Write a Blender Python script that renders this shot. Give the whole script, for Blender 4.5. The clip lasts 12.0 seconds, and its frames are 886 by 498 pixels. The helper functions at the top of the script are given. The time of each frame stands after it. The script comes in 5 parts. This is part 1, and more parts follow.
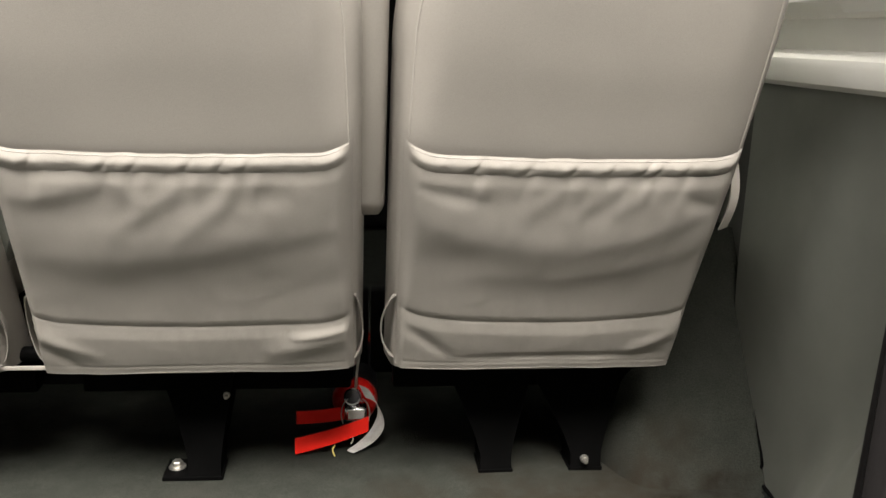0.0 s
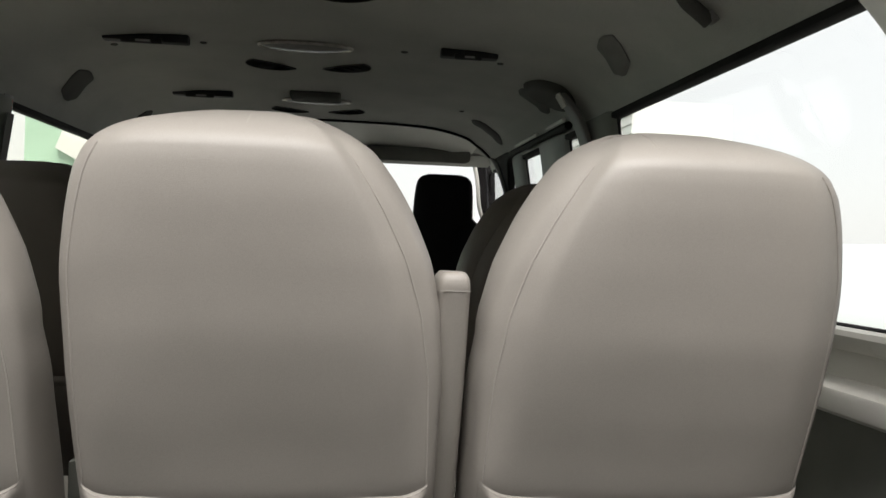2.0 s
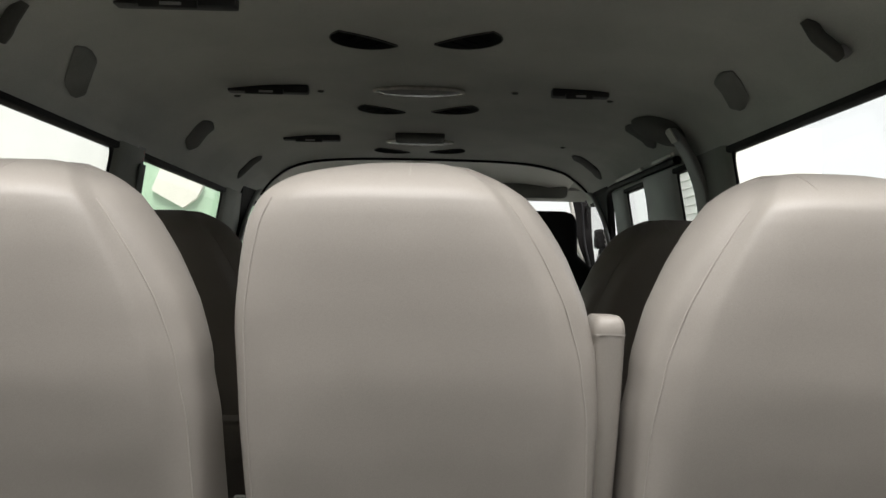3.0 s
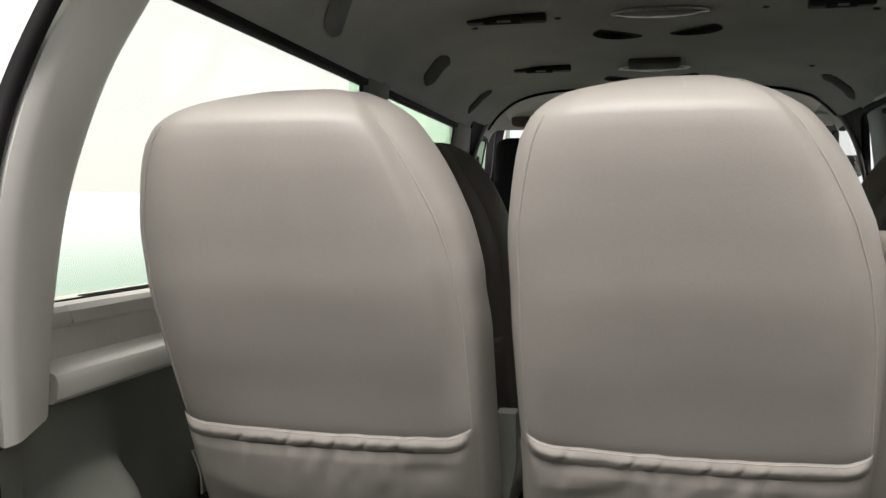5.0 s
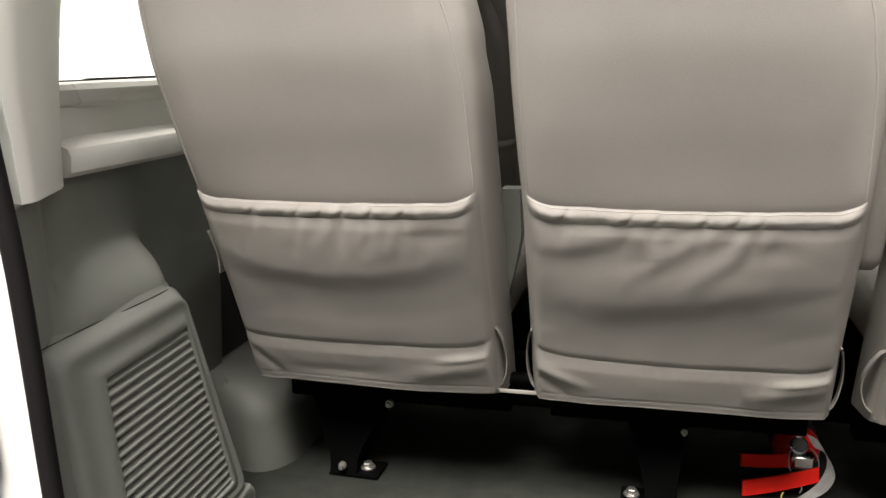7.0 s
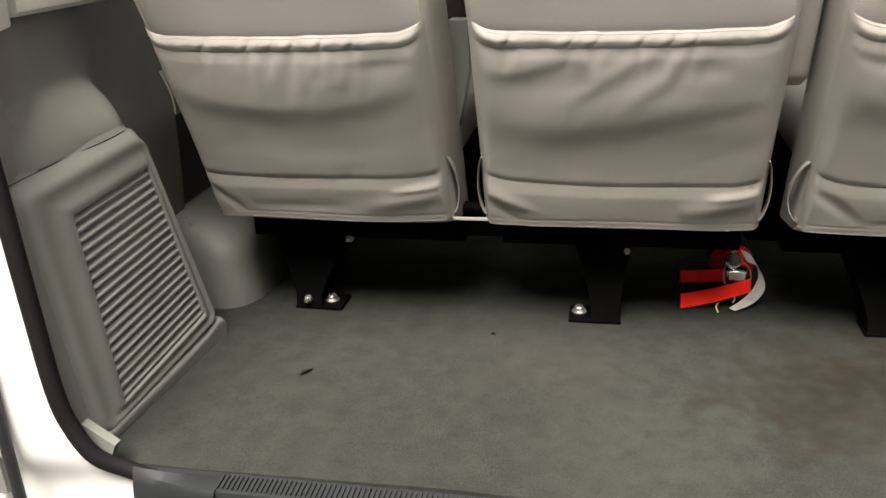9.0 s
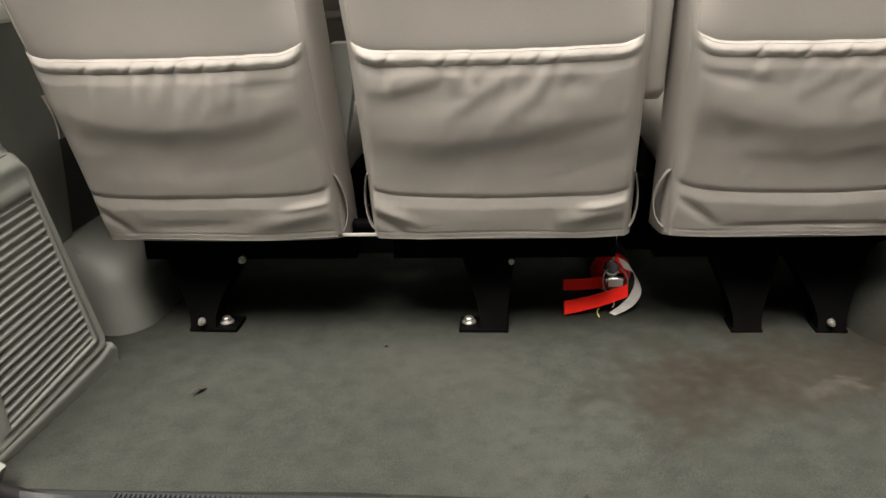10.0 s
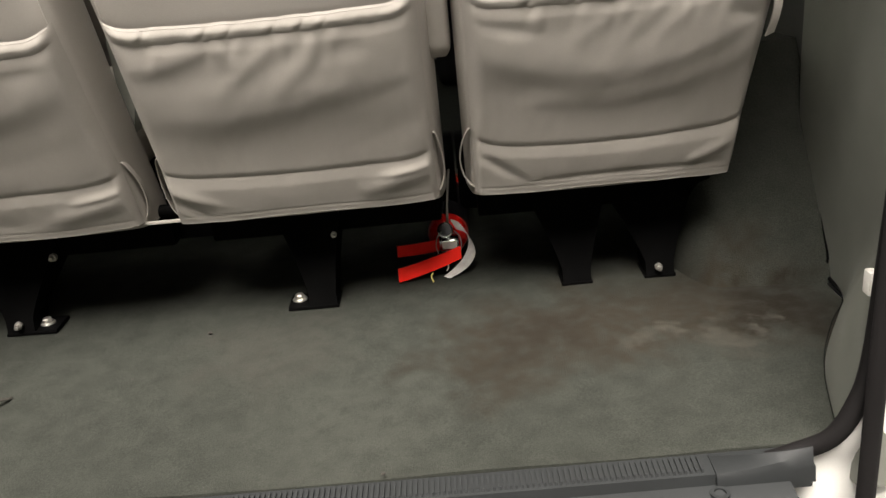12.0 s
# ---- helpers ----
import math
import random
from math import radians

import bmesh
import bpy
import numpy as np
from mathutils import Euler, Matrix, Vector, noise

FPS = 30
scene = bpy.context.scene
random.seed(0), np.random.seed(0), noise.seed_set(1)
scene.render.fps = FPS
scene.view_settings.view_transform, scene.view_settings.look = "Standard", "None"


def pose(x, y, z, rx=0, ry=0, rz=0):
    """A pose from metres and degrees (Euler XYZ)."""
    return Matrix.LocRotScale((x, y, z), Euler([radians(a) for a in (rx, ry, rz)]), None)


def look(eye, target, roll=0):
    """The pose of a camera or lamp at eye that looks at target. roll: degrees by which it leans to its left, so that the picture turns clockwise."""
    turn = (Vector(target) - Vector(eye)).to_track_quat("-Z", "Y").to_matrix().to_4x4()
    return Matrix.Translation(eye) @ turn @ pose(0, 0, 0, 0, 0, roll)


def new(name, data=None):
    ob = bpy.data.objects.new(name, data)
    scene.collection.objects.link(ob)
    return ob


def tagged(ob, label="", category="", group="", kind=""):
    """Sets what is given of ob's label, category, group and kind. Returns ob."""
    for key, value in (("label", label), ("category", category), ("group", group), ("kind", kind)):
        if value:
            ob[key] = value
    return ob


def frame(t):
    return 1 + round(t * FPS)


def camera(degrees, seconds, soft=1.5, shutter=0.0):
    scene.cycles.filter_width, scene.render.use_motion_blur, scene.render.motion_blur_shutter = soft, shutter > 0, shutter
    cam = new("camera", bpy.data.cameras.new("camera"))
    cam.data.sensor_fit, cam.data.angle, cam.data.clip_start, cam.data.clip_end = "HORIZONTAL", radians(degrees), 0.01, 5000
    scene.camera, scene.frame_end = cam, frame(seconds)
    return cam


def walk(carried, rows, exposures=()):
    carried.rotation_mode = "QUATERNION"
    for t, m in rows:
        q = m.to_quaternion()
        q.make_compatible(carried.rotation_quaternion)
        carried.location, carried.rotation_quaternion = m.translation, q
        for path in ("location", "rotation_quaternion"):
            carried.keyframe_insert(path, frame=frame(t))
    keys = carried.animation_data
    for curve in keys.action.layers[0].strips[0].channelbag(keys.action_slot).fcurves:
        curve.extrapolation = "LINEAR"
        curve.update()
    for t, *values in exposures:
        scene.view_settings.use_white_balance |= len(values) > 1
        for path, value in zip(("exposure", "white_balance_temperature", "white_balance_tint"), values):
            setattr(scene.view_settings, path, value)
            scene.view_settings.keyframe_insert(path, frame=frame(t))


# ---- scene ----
cam = camera(54.9, 12.0)
EXPOSURES = [(0, 1.54, 6640, 11), (0.5, 1.20, 6560, 11), (1.0, 0.92, 6480, 11), (2.0, 0.42, 6330, 12), (3.7, 0.42, 6300, 12), (5.3, 0.56, 6340, 13), (6.5, 1.06, 6430, 13), (7.7, 1.42, 6540, 13), (9.3, 1.54, 6660, 12.5), (12.0, 1.46, 6760, 12.5)]
PATH = [
    (0, (0.225, -1.091, 0.735), (0.433, 0.838, 0.251), 1.6),
    (0.5, (0.195, -1.123, 0.771), (0.43, 0.845, 0.505), 1.9),
    (1, (0.14, -1.115, 0.878), (0.427, 0.852, 0.655), 2.5),
    (1.5, (0.123, -1.12, 0.902), (0.395, 0.859, 0.811), 2.4),
    (2, (0.1, -1.134, 0.925), (0.326, 0.853, 0.912), 2.0),
    (2.5, (0.039, -1.158, 0.934), (0.204, 0.835, 0.968), 1.6),
    (3, (-0.006, -1.152, 0.94), (0.038, 0.847, 0.998), 1.1),
    (3.5, (-0.03, -1.16, 0.943), (-0.139, 0.837, 0.997), 0.6),
    (3.7, (-0.05, -1.163, 0.944), (-0.209, 0.83, 0.988), 0.5),
    (5.3, (-0.083, -1.18, 0.901), (-0.546, 0.76, 0.754), 0.4),
    (5.5, (-0.084, -1.188, 0.895), (-0.545, 0.749, 0.706), 0.4),
    (6, (-0.08, -1.198, 0.86), (-0.533, 0.731, 0.592), -0.1),
    (6.5, (-0.043, -1.184, 0.812), (-0.547, 0.723, 0.481), -0.8),
    (7, (-0.041, -1.194, 0.792), (-0.533, 0.695, 0.358), -1.1),
    (7.5, (-0.038, -1.206, 0.78), (-0.519, 0.657, 0.231), -1.6),
    (7.7, (-0.051, -1.221, 0.774), (-0.503, 0.636, 0.186), -1.5),
    (9.3, (0.003, -1.276, 0.753), (-0.36, 0.544, 0.008), -2.8),
    (9.5, (0.011, -1.288, 0.751), (-0.308, 0.548, 0.024), -2.6),
    (10, (0.031, -1.323, 0.732), (-0.15, 0.554, 0.066), -2.2),
    (10.5, (0.072, -1.353, 0.739), (0.004, 0.54, 0.098), -2.2),
    (11, (0.152, -1.361, 0.753), (0.143, 0.534, 0.114), -2.8),
    (11.5, (0.211, -1.327, 0.748), (0.214, 0.562, 0.093), -4.0),
    (12, (0.263, -1.255, 0.727), (0.209, 0.589, -0.046), -6.0),
]
walk(cam, [(t, look(eye, target, roll)) for t, eye, target, roll in PATH], EXPOSURES)

# ---- world, sun, exposure ----
SUN_UP, SUN_TURN = 63.0, 186.0
world = bpy.data.worlds.new("sky")
scene.world = world
world.use_nodes = True
wn = world.node_tree
sky = wn.nodes.new("ShaderNodeTexSky")
sky.sky_type = "NISHITA"
sky.sun_disc = False
sky.sun_elevation, sky.sun_rotation = radians(SUN_UP), radians(SUN_TURN)
sky.air_density, sky.dust_density, sky.ozone_density = 1.0, 2.5, 1.0
haze = wn.nodes.new("ShaderNodeMix")
haze.data_type = "RGBA"
haze.inputs[0].default_value, haze.inputs[7].default_value = 0.85, (7.2, 7.0, 6.7, 1)
wn.links.new(sky.outputs["Color"], haze.inputs[6])
wn.links.new(haze.outputs[2], wn.nodes["Background"].inputs["Color"])
wn.nodes["Background"].inputs["Strength"].default_value = 0.124
sun = new("sun", bpy.data.lights.new("sun", "SUN"))
sun.data.energy, sun.data.angle, sun.data.color = 4.7, radians(34), (1.0, 0.96, 0.9)
sun.matrix_world = look((0, 0, 0), (-math.sin(radians(SUN_TURN)), -math.cos(radians(SUN_TURN)), -math.tan(radians(SUN_UP))))


# ---- materials ----
def material(name, colour, rough=0.5, metal=0.0, grain=0.0, grain_scale=400.0, cloud=0.12, cloud_scale=6.0, tint=None, coat=0.0, spec=0.5, cells=False):
    """A surface with broad colour variation, fine relief and uneven gloss, in metres."""
    m = bpy.data.materials.new(name)
    m.use_nodes = True
    nt = m.node_tree
    b = nt.nodes["Principled BSDF"]
    b.inputs["Metallic"].default_value = metal
    b.inputs["Specular IOR Level"].default_value = spec
    b.inputs["Coat Weight"].default_value = coat
    tc = nt.nodes.new("ShaderNodeTexCoord")
    big = nt.nodes.new("ShaderNodeTexNoise")
    big.inputs["Scale"].default_value, big.inputs["Detail"].default_value = cloud_scale, 5
    nt.links.new(tc.outputs["Object"], big.inputs["Vector"])
    fine = nt.nodes.new("ShaderNodeTexNoise")
    fine.inputs["Scale"].default_value, fine.inputs["Detail"].default_value = grain_scale, 3
    nt.links.new(tc.outputs["Object"], fine.inputs["Vector"])
    other = tint or tuple(c * (1 - 2 * cloud) for c in colour)
    ramp = nt.nodes.new("ShaderNodeMapRange")
    ramp.inputs["From Min"].default_value, ramp.inputs["From Max"].default_value = 0.35, 0.7
    nt.links.new(big.outputs["Fac"], ramp.inputs["Value"])
    mix = nt.nodes.new("ShaderNodeMix")
    mix.data_type = "RGBA"
    mix.inputs[6].default_value, mix.inputs[7].default_value = (*colour, 1), (*other, 1)
    nt.links.new(ramp.outputs["Result"], mix.inputs[0])
    dust = nt.nodes.new("ShaderNodeMix")
    dust.data_type, dust.blend_type = "RGBA", "OVERLAY"
    dust.inputs[0].default_value = min(1.0, 0.15 + grain)
    nt.links.new(mix.outputs[2], dust.inputs[6])
    nt.links.new(fine.outputs["Color"], dust.inputs[7])
    bw = nt.nodes.new("ShaderNodeRGBToBW")
    nt.links.new(fine.outputs["Color"], bw.inputs["Color"])
    nt.links.new(bw.outputs["Val"], dust.inputs[7])
    nt.links.new(dust.outputs[2], b.inputs["Base Color"])
    rr = nt.nodes.new("ShaderNodeMapRange")
    rr.inputs["To Min"].default_value, rr.inputs["To Max"].default_value = max(0.02, rough - 0.07), min(1, rough + 0.07)
    nt.links.new(big.outputs["Fac"], rr.inputs["Value"])
    nt.links.new(rr.outputs["Result"], b.inputs["Roughness"])
    if grain > 0:
        bump = nt.nodes.new("ShaderNodeBump")
        bump.inputs["Strength"].default_value, bump.inputs["Distance"].default_value = min(1.0, grain), 0.0015
        if cells:
            vor = nt.nodes.new("ShaderNodeTexVoronoi")
            vor.inputs["Scale"].default_value = grain_scale
            nt.links.new(tc.outputs["Object"], vor.inputs["Vector"])
            nt.links.new(vor.outputs["Distance"], bump.inputs["Height"])
        else:
            nt.links.new(fine.outputs["Fac"], bump.inputs["Height"])
        nt.links.new(bump.outputs["Normal"], b.inputs["Normal"])
    return m


def glass_material(name, colour):
    m = bpy.data.materials.new(name)
    m.use_nodes = True
    nt = m.node_tree
    nt.nodes.remove(nt.nodes["Principled BSDF"])
    out = nt.nodes["Material Output"]
    clear, gloss, mix, fr = (nt.nodes.new("ShaderNode" + k) for k in ("BsdfTransparent", "BsdfGlossy", "MixShader", "LayerWeight"))
    clear.inputs["Color"].default_value = (*colour, 1)
    gloss.inputs["Roughness"].default_value = 0.03
    sharp, low = nt.nodes.new("ShaderNodeMath"), nt.nodes.new("ShaderNodeMath")
    sharp.operation, low.operation = "POWER", "MULTIPLY_ADD"
    sharp.inputs[1].default_value, low.inputs[1].default_value, low.inputs[2].default_value = 5.0, 0.5, 0.02
    fr.inputs["Blend"].default_value = 0.5
    nt.links.new(fr.outputs["Facing"], sharp.inputs[0])
    nt.links.new(sharp.outputs[0], low.inputs[0])
    nt.links.new(low.outputs[0], mix.inputs[0])
    nt.links.new(clear.outputs[0], mix.inputs[1])
    nt.links.new(gloss.outputs[0], mix.inputs[2])
    nt.links.new(mix.outputs[0], out.inputs["Surface"])
    return m


def glow_material(name, colour, power):
    m = bpy.data.materials.new(name)
    m.use_nodes = True
    b = m.node_tree.nodes["Principled BSDF"]
    b.inputs["Base Color"].default_value = (*colour, 1)
    b.inputs["Emission Color"].default_value, b.inputs["Emission Strength"].default_value = (*colour, 1), power
    return m


def glow_ramp_material(name, low, high, z0, z1):
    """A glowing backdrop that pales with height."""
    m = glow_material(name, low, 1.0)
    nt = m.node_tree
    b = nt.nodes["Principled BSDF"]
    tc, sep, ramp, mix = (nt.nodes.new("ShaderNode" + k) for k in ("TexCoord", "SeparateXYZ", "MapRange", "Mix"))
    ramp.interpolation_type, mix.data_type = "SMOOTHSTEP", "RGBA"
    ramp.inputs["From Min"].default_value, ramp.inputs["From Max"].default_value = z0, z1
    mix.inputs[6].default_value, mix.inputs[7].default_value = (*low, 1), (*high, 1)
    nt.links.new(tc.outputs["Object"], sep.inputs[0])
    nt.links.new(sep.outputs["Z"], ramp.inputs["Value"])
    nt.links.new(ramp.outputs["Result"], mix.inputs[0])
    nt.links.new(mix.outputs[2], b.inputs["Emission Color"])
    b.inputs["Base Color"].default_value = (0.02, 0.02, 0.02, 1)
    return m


LEATHER = material("beige_grey_leatherette", (0.324, 0.302, 0.270), 0.5, grain=0.16, grain_scale=1100, cloud=0.05, cloud_scale=5, cells=True)
# darker copy of the leatherette; shade of the row in front in its colour
SHADED_HIDE = material("shaded_leatherette", (0.145, 0.128, 0.110), 0.45, grain=0.16, grain_scale=1100, cloud=0.05, cloud_scale=5, cells=True)
PIPING = material("pale_seam_piping", (0.37, 0.345, 0.31), 0.5, grain=0.1, grain_scale=900, cloud=0.05)
PANEL = material("grey_green_moulded_plastic", (0.178, 0.183, 0.158), 0.6, grain=0.25, grain_scale=1400, cloud=0.08, cloud_scale=7)
VENT = material("grey_green_vent_plastic", (0.168, 0.173, 0.150), 0.55, grain=0.25, grain_scale=1400, cloud=0.08, cloud_scale=7)
# side panel colour darkened to stand in for shade beside the seats
SHADED_PANEL = material("shade_dark_side_panel", (0.045, 0.046, 0.040), 0.7, grain=0.3, grain_scale=1200, cloud=0.08, cloud_scale=7)
TRIM = material("light_grey_plastic_trim", (0.66, 0.645, 0.59), 0.5, grain=0.12, grain_scale=1400, cloud=0.05, cloud_scale=5)
HEADLINER = material("grey_woven_headliner", (0.47, 0.47, 0.435), 0.9, grain=0.6, grain_scale=700, cloud=0.07, cloud_scale=4, spec=0.2)
PAD = material("dark_grey_recess_pad", (0.10, 0.10, 0.092), 0.85, grain=0.4, grain_scale=700, spec=0.2)
SOFT = material("grey_fabric_pad", (0.21, 0.21, 0.195), 0.9, grain=0.5, grain_scale=700, spec=0.2)
BLACK = material("black_plastic", (0.012, 0.012, 0.013), 0.5, grain=0.15, grain_scale=900, cloud=0.1)
HOLE = material("black_joint_recess_shade", (0.003, 0.003, 0.003), 0.95, cloud=0.1, spec=0.05)
STEEL = material("black_painted_steel", (0.003, 0.003, 0.003), 0.6, grain=0.1, grain_scale=500, cloud=0.15, cloud_scale=20, spec=0.02)
RUBBER = material("black_rubber_seal", (0.009, 0.008, 0.008), 0.7, grain=0.25, grain_scale=600, spec=0.15)
SILL = material("dark_grey_sill_plastic", (0.019, 0.021, 0.0215), 0.6, grain=0.25, grain_scale=900, cloud=0.12, cloud_scale=9, spec=0.3)
ZINC = material("zinc_plated_steel", (0.62, 0.60, 0.55), 0.4, metal=0.85, grain=0.2, grain_scale=500, cloud=0.15, cloud_scale=60)
CHROME = material("bright_chrome", (0.8, 0.8, 0.8), 0.14, metal=1.0, cloud=0.03)
RED = material("glossy_red_paint", (0.74, 0.016, 0.012), 0.28, cloud=0.05, cloud_scale=15, coat=0.4)
LEVER = material("red_lever_coating", (0.92, 0.020, 0.010), 0.6, cloud=0.05, cloud_scale=25, spec=0.15)
PAPER = material("worn_white_paper", (0.68, 0.66, 0.60), 0.8, grain=0.2, grain_scale=500, cloud=0.12, cloud_scale=40)
GREY_PAPER = material("grey_paper_tag", (0.44, 0.43, 0.40), 0.8, grain=0.2, grain_scale=500, cloud=0.15, cloud_scale=40)
CORD = material("yellow_plastic_cord", (0.62, 0.52, 0.16), 0.5)
FABRIC = material("black_seat_fabric", (0.016, 0.016, 0.018), 0.9, grain=0.5, grain_scale=900, spec=0.2)
STRIP = material("grey_belt_guide_plastic", (0.27, 0.275, 0.26), 0.55, grain=0.2, grain_scale=1200, cloud=0.06)
WEBBING = material("grey_seat_belt_webbing", (0.16, 0.165, 0.16), 0.7, grain=0.5, grain_scale=900)
CONCRETE = material("pale_concrete_paving", (0.20, 0.197, 0.182), 0.9, grain=0.5, grain_scale=60, cloud=0.12, cloud_scale=0.7)
PAINT = material("white_car_paint", (0.76, 0.75, 0.71), 0.45, cloud=0.03)
RENDERED = material("grey_rendered_wall", (0.16, 0.157, 0.145), 0.9, grain=0.4, grain_scale=90, cloud=0.08, cloud_scale=1.5)
DARKWALL = material("dark_side_screen_render", (0.10, 0.097, 0.09), 0.9, grain=0.4, grain_scale=90, cloud=0.12, cloud_scale=1.5)
GREEN_GLOW = glow_ramp_material("pale_green_glow", (0.50, 0.62, 0.53), (0.93, 0.95, 0.92), -0.30, 1.05)
PALE_GLOW = glow_ramp_material("pale_glow", (0.66, 0.69, 0.60), (0.90, 0.90, 0.88), -0.4, 0.5)
MINT = material("pale_green_render", (0.40, 0.58, 0.44), 0.9, grain=0.3, grain_scale=90, cloud=0.06, cloud_scale=1.2)
SIDING = material("white_painted_siding", (0.74, 0.74, 0.70), 0.7, grain=0.2, grain_scale=200, cloud=0.05, cloud_scale=2)
LEAF = material("dry_dark_leaf", (0.02, 0.016, 0.012), 0.8)
TAG = material("red_warning_label", (0.45, 0.06, 0.05), 0.6)
GLASS = glass_material("pale_green_window_glass", (0.97, 0.98, 0.93))
SCREEN = glass_material("clear_windscreen_glass", (0.97, 0.985, 0.97))
LIT = glow_material("lit_lamp_lens", (1.0, 0.80, 0.74), 1.6)
LENS = material("grey_lamp_lens", (0.32, 0.32, 0.31), 0.25, cloud=0.05)


def carpet_material():
    """Short grey-green needle felt, trodden, with brown spills near the far corner."""
    m = material("stained_grey_green_carpet", (0.0290, 0.0312, 0.0258), 0.95, grain=0.9, grain_scale=420, cloud=0.12, cloud_scale=22, spec=0.15)
    nt = m.node_tree
    b = nt.nodes["Principled BSDF"]
    tc = next(n for n in nt.nodes if n.type == "TEX_COORD")
    last = b.inputs["Base Color"].links[0].from_socket
    brown, dark, pale = (0.0190, 0.0160, 0.0112), (0.0118, 0.0096, 0.0068), (0.050, 0.0475, 0.039)
    for spot, size, colour, power in (((0.36, 0.05, 0), 0.22, brown, 0.85), ((0.52, 0.10, 0), 0.26, brown, 0.95), ((0.72, 0.10, 0), 0.24, brown, 0.95), ((0.26, 0.0, 0), 0.15, brown, 0.6),
                                      ((0.83, 0.12, 0), 0.115, dark, 1.0), ((0.73, 0.06, 0), 0.075, dark, 0.9), ((0.80, 0.035, 0), 0.06, dark, 0.9), ((0.40, 0.06, 0), 0.12, dark, 0.5), ((0.87, 0.0, 0), 0.07, dark, 0.8),
                                      ((0.58, 0.03, 0), 0.06, pale, 0.6), ((0.765, 0.02, 0), 0.035, pale, 0.75), ((0.69, -0.03, 0), 0.07, pale, 0.6), ((0.63, 0.08, 0), 0.04, pale, 0.5),
                                      ((0.05, -0.18, 0), 0.24, (0.058, 0.060, 0.051), 0.25), ((-0.1, 0.1, 0), 0.2, (0.043, 0.040, 0.034), 0.35)):
        far = nt.nodes.new("ShaderNodeVectorMath")
        far.operation = "DISTANCE"
        warp = nt.nodes.new("ShaderNodeTexNoise")
        warp.inputs["Scale"].default_value, warp.inputs["Detail"].default_value = 11, 6
        shift = nt.nodes.new("ShaderNodeMix")
        shift.data_type, shift.blend_type = "VECTOR", "MIX"
        nt.links.new(tc.outputs["Object"], warp.inputs["Vector"])
        push = nt.nodes.new("ShaderNodeVectorMath")
        push.operation = "MULTIPLY_ADD"
        push.inputs[1].default_value, push.inputs[2].default_value = (0.34, 0.34, 0), (-0.17, -0.17, 0)
        nt.links.new(warp.outputs["Color"], push.inputs[0])
        add = nt.nodes.new("ShaderNodeVectorMath")
        nt.links.new(tc.outputs["Object"], add.inputs[0])
        nt.links.new(push.outputs[0], add.inputs[1])
        nt.links.new(add.outputs[0], far.inputs[0])
        far.inputs[1].default_value = spot
        nt.nodes.remove(shift)
        rng = nt.nodes.new("ShaderNodeMapRange")
        rng.interpolation_type = "SMOOTHSTEP"
        rng.inputs["From Min"].default_value, rng.inputs["From Max"].default_value = size * 0.25, size
        rng.inputs["To Min"].default_value, rng.inputs["To Max"].default_value = power, 0
        nt.links.new(far.outputs["Value"], rng.inputs["Value"])
        patch, worn, blend = nt.nodes.new("ShaderNodeTexNoise"), nt.nodes.new("ShaderNodeMapRange"), nt.nodes.new("ShaderNodeMath")
        patch.inputs["Scale"].default_value, patch.inputs["Detail"].default_value = 38, 6
        worn.inputs["From Min"].default_value, worn.inputs["From Max"].default_value, worn.inputs["To Min"].default_value = 0.34, 0.60, 0.40
        blend.operation = "MULTIPLY"
        nt.links.new(tc.outputs["Object"], patch.inputs["Vector"])
        nt.links.new(patch.outputs["Fac"], worn.inputs["Value"])
        nt.links.new(rng.outputs["Result"], blend.inputs[0])
        nt.links.new(worn.outputs["Result"], blend.inputs[1])
        mix = nt.nodes.new("ShaderNodeMix")
        mix.data_type = "RGBA"
        nt.links.new(blend.outputs[0], mix.inputs[0])
        nt.links.new(last, mix.inputs[6])
        mix.inputs[7].default_value = (*colour, 1)
        last = mix.outputs[2]
    nt.links.new(last, b.inputs["Base Color"])
    return m


CARPET = carpet_material()


# ---- shape helpers ----
def obj(name, bm, mat, smooth=True):
    bmesh.ops.recalc_face_normals(bm, faces=bm.faces)
    me = bpy.data.meshes.new(name)
    bm.to_mesh(me)
    bm.free()
    me.materials.append(mat)
    if smooth:
        me.polygons.foreach_set("use_smooth", [True] * len(me.polygons))
        me.set_sharp_from_angle(angle=radians(40))
    return new(name, me)


def part(name, bm, mat, parent, label="", smooth=True):
    ob = obj(name, bm, mat, smooth)
    ob.parent = parent
    ob.matrix_parent_inverse = parent.matrix_basis.inverted()
    return tagged(ob, label)


def thing(name, label, category, at=(0, 0, 0), group="", kind=""):
    ob = new(name)
    ob.empty_display_size = 0.05
    ob.matrix_basis = Matrix.Translation(at)
    return tagged(ob, label, category, group, kind)


def lerp(table, v):
    xs, ys = zip(*table)
    return float(np.interp(v, xs, ys))


def box(bm, lo, hi, bevel=0.0, m=None, seg=2):
    r = bmesh.ops.create_cube(bm, size=1)
    c = [(a + b) / 2 for a, b in zip(lo, hi)]
    s = [b - a for a, b in zip(lo, hi)]
    mm = Matrix.Translation(c) @ Matrix.Diagonal((*s, 1))
    bmesh.ops.transform(bm, matrix=(m @ mm) if m else mm, verts=r["verts"])
    if bevel:
        edges = list({e for v in r["verts"] for e in v.link_edges})
        bmesh.ops.bevel(bm, geom=edges, offset=bevel, segments=seg, affect="EDGES", profile=0.6)
    return bm


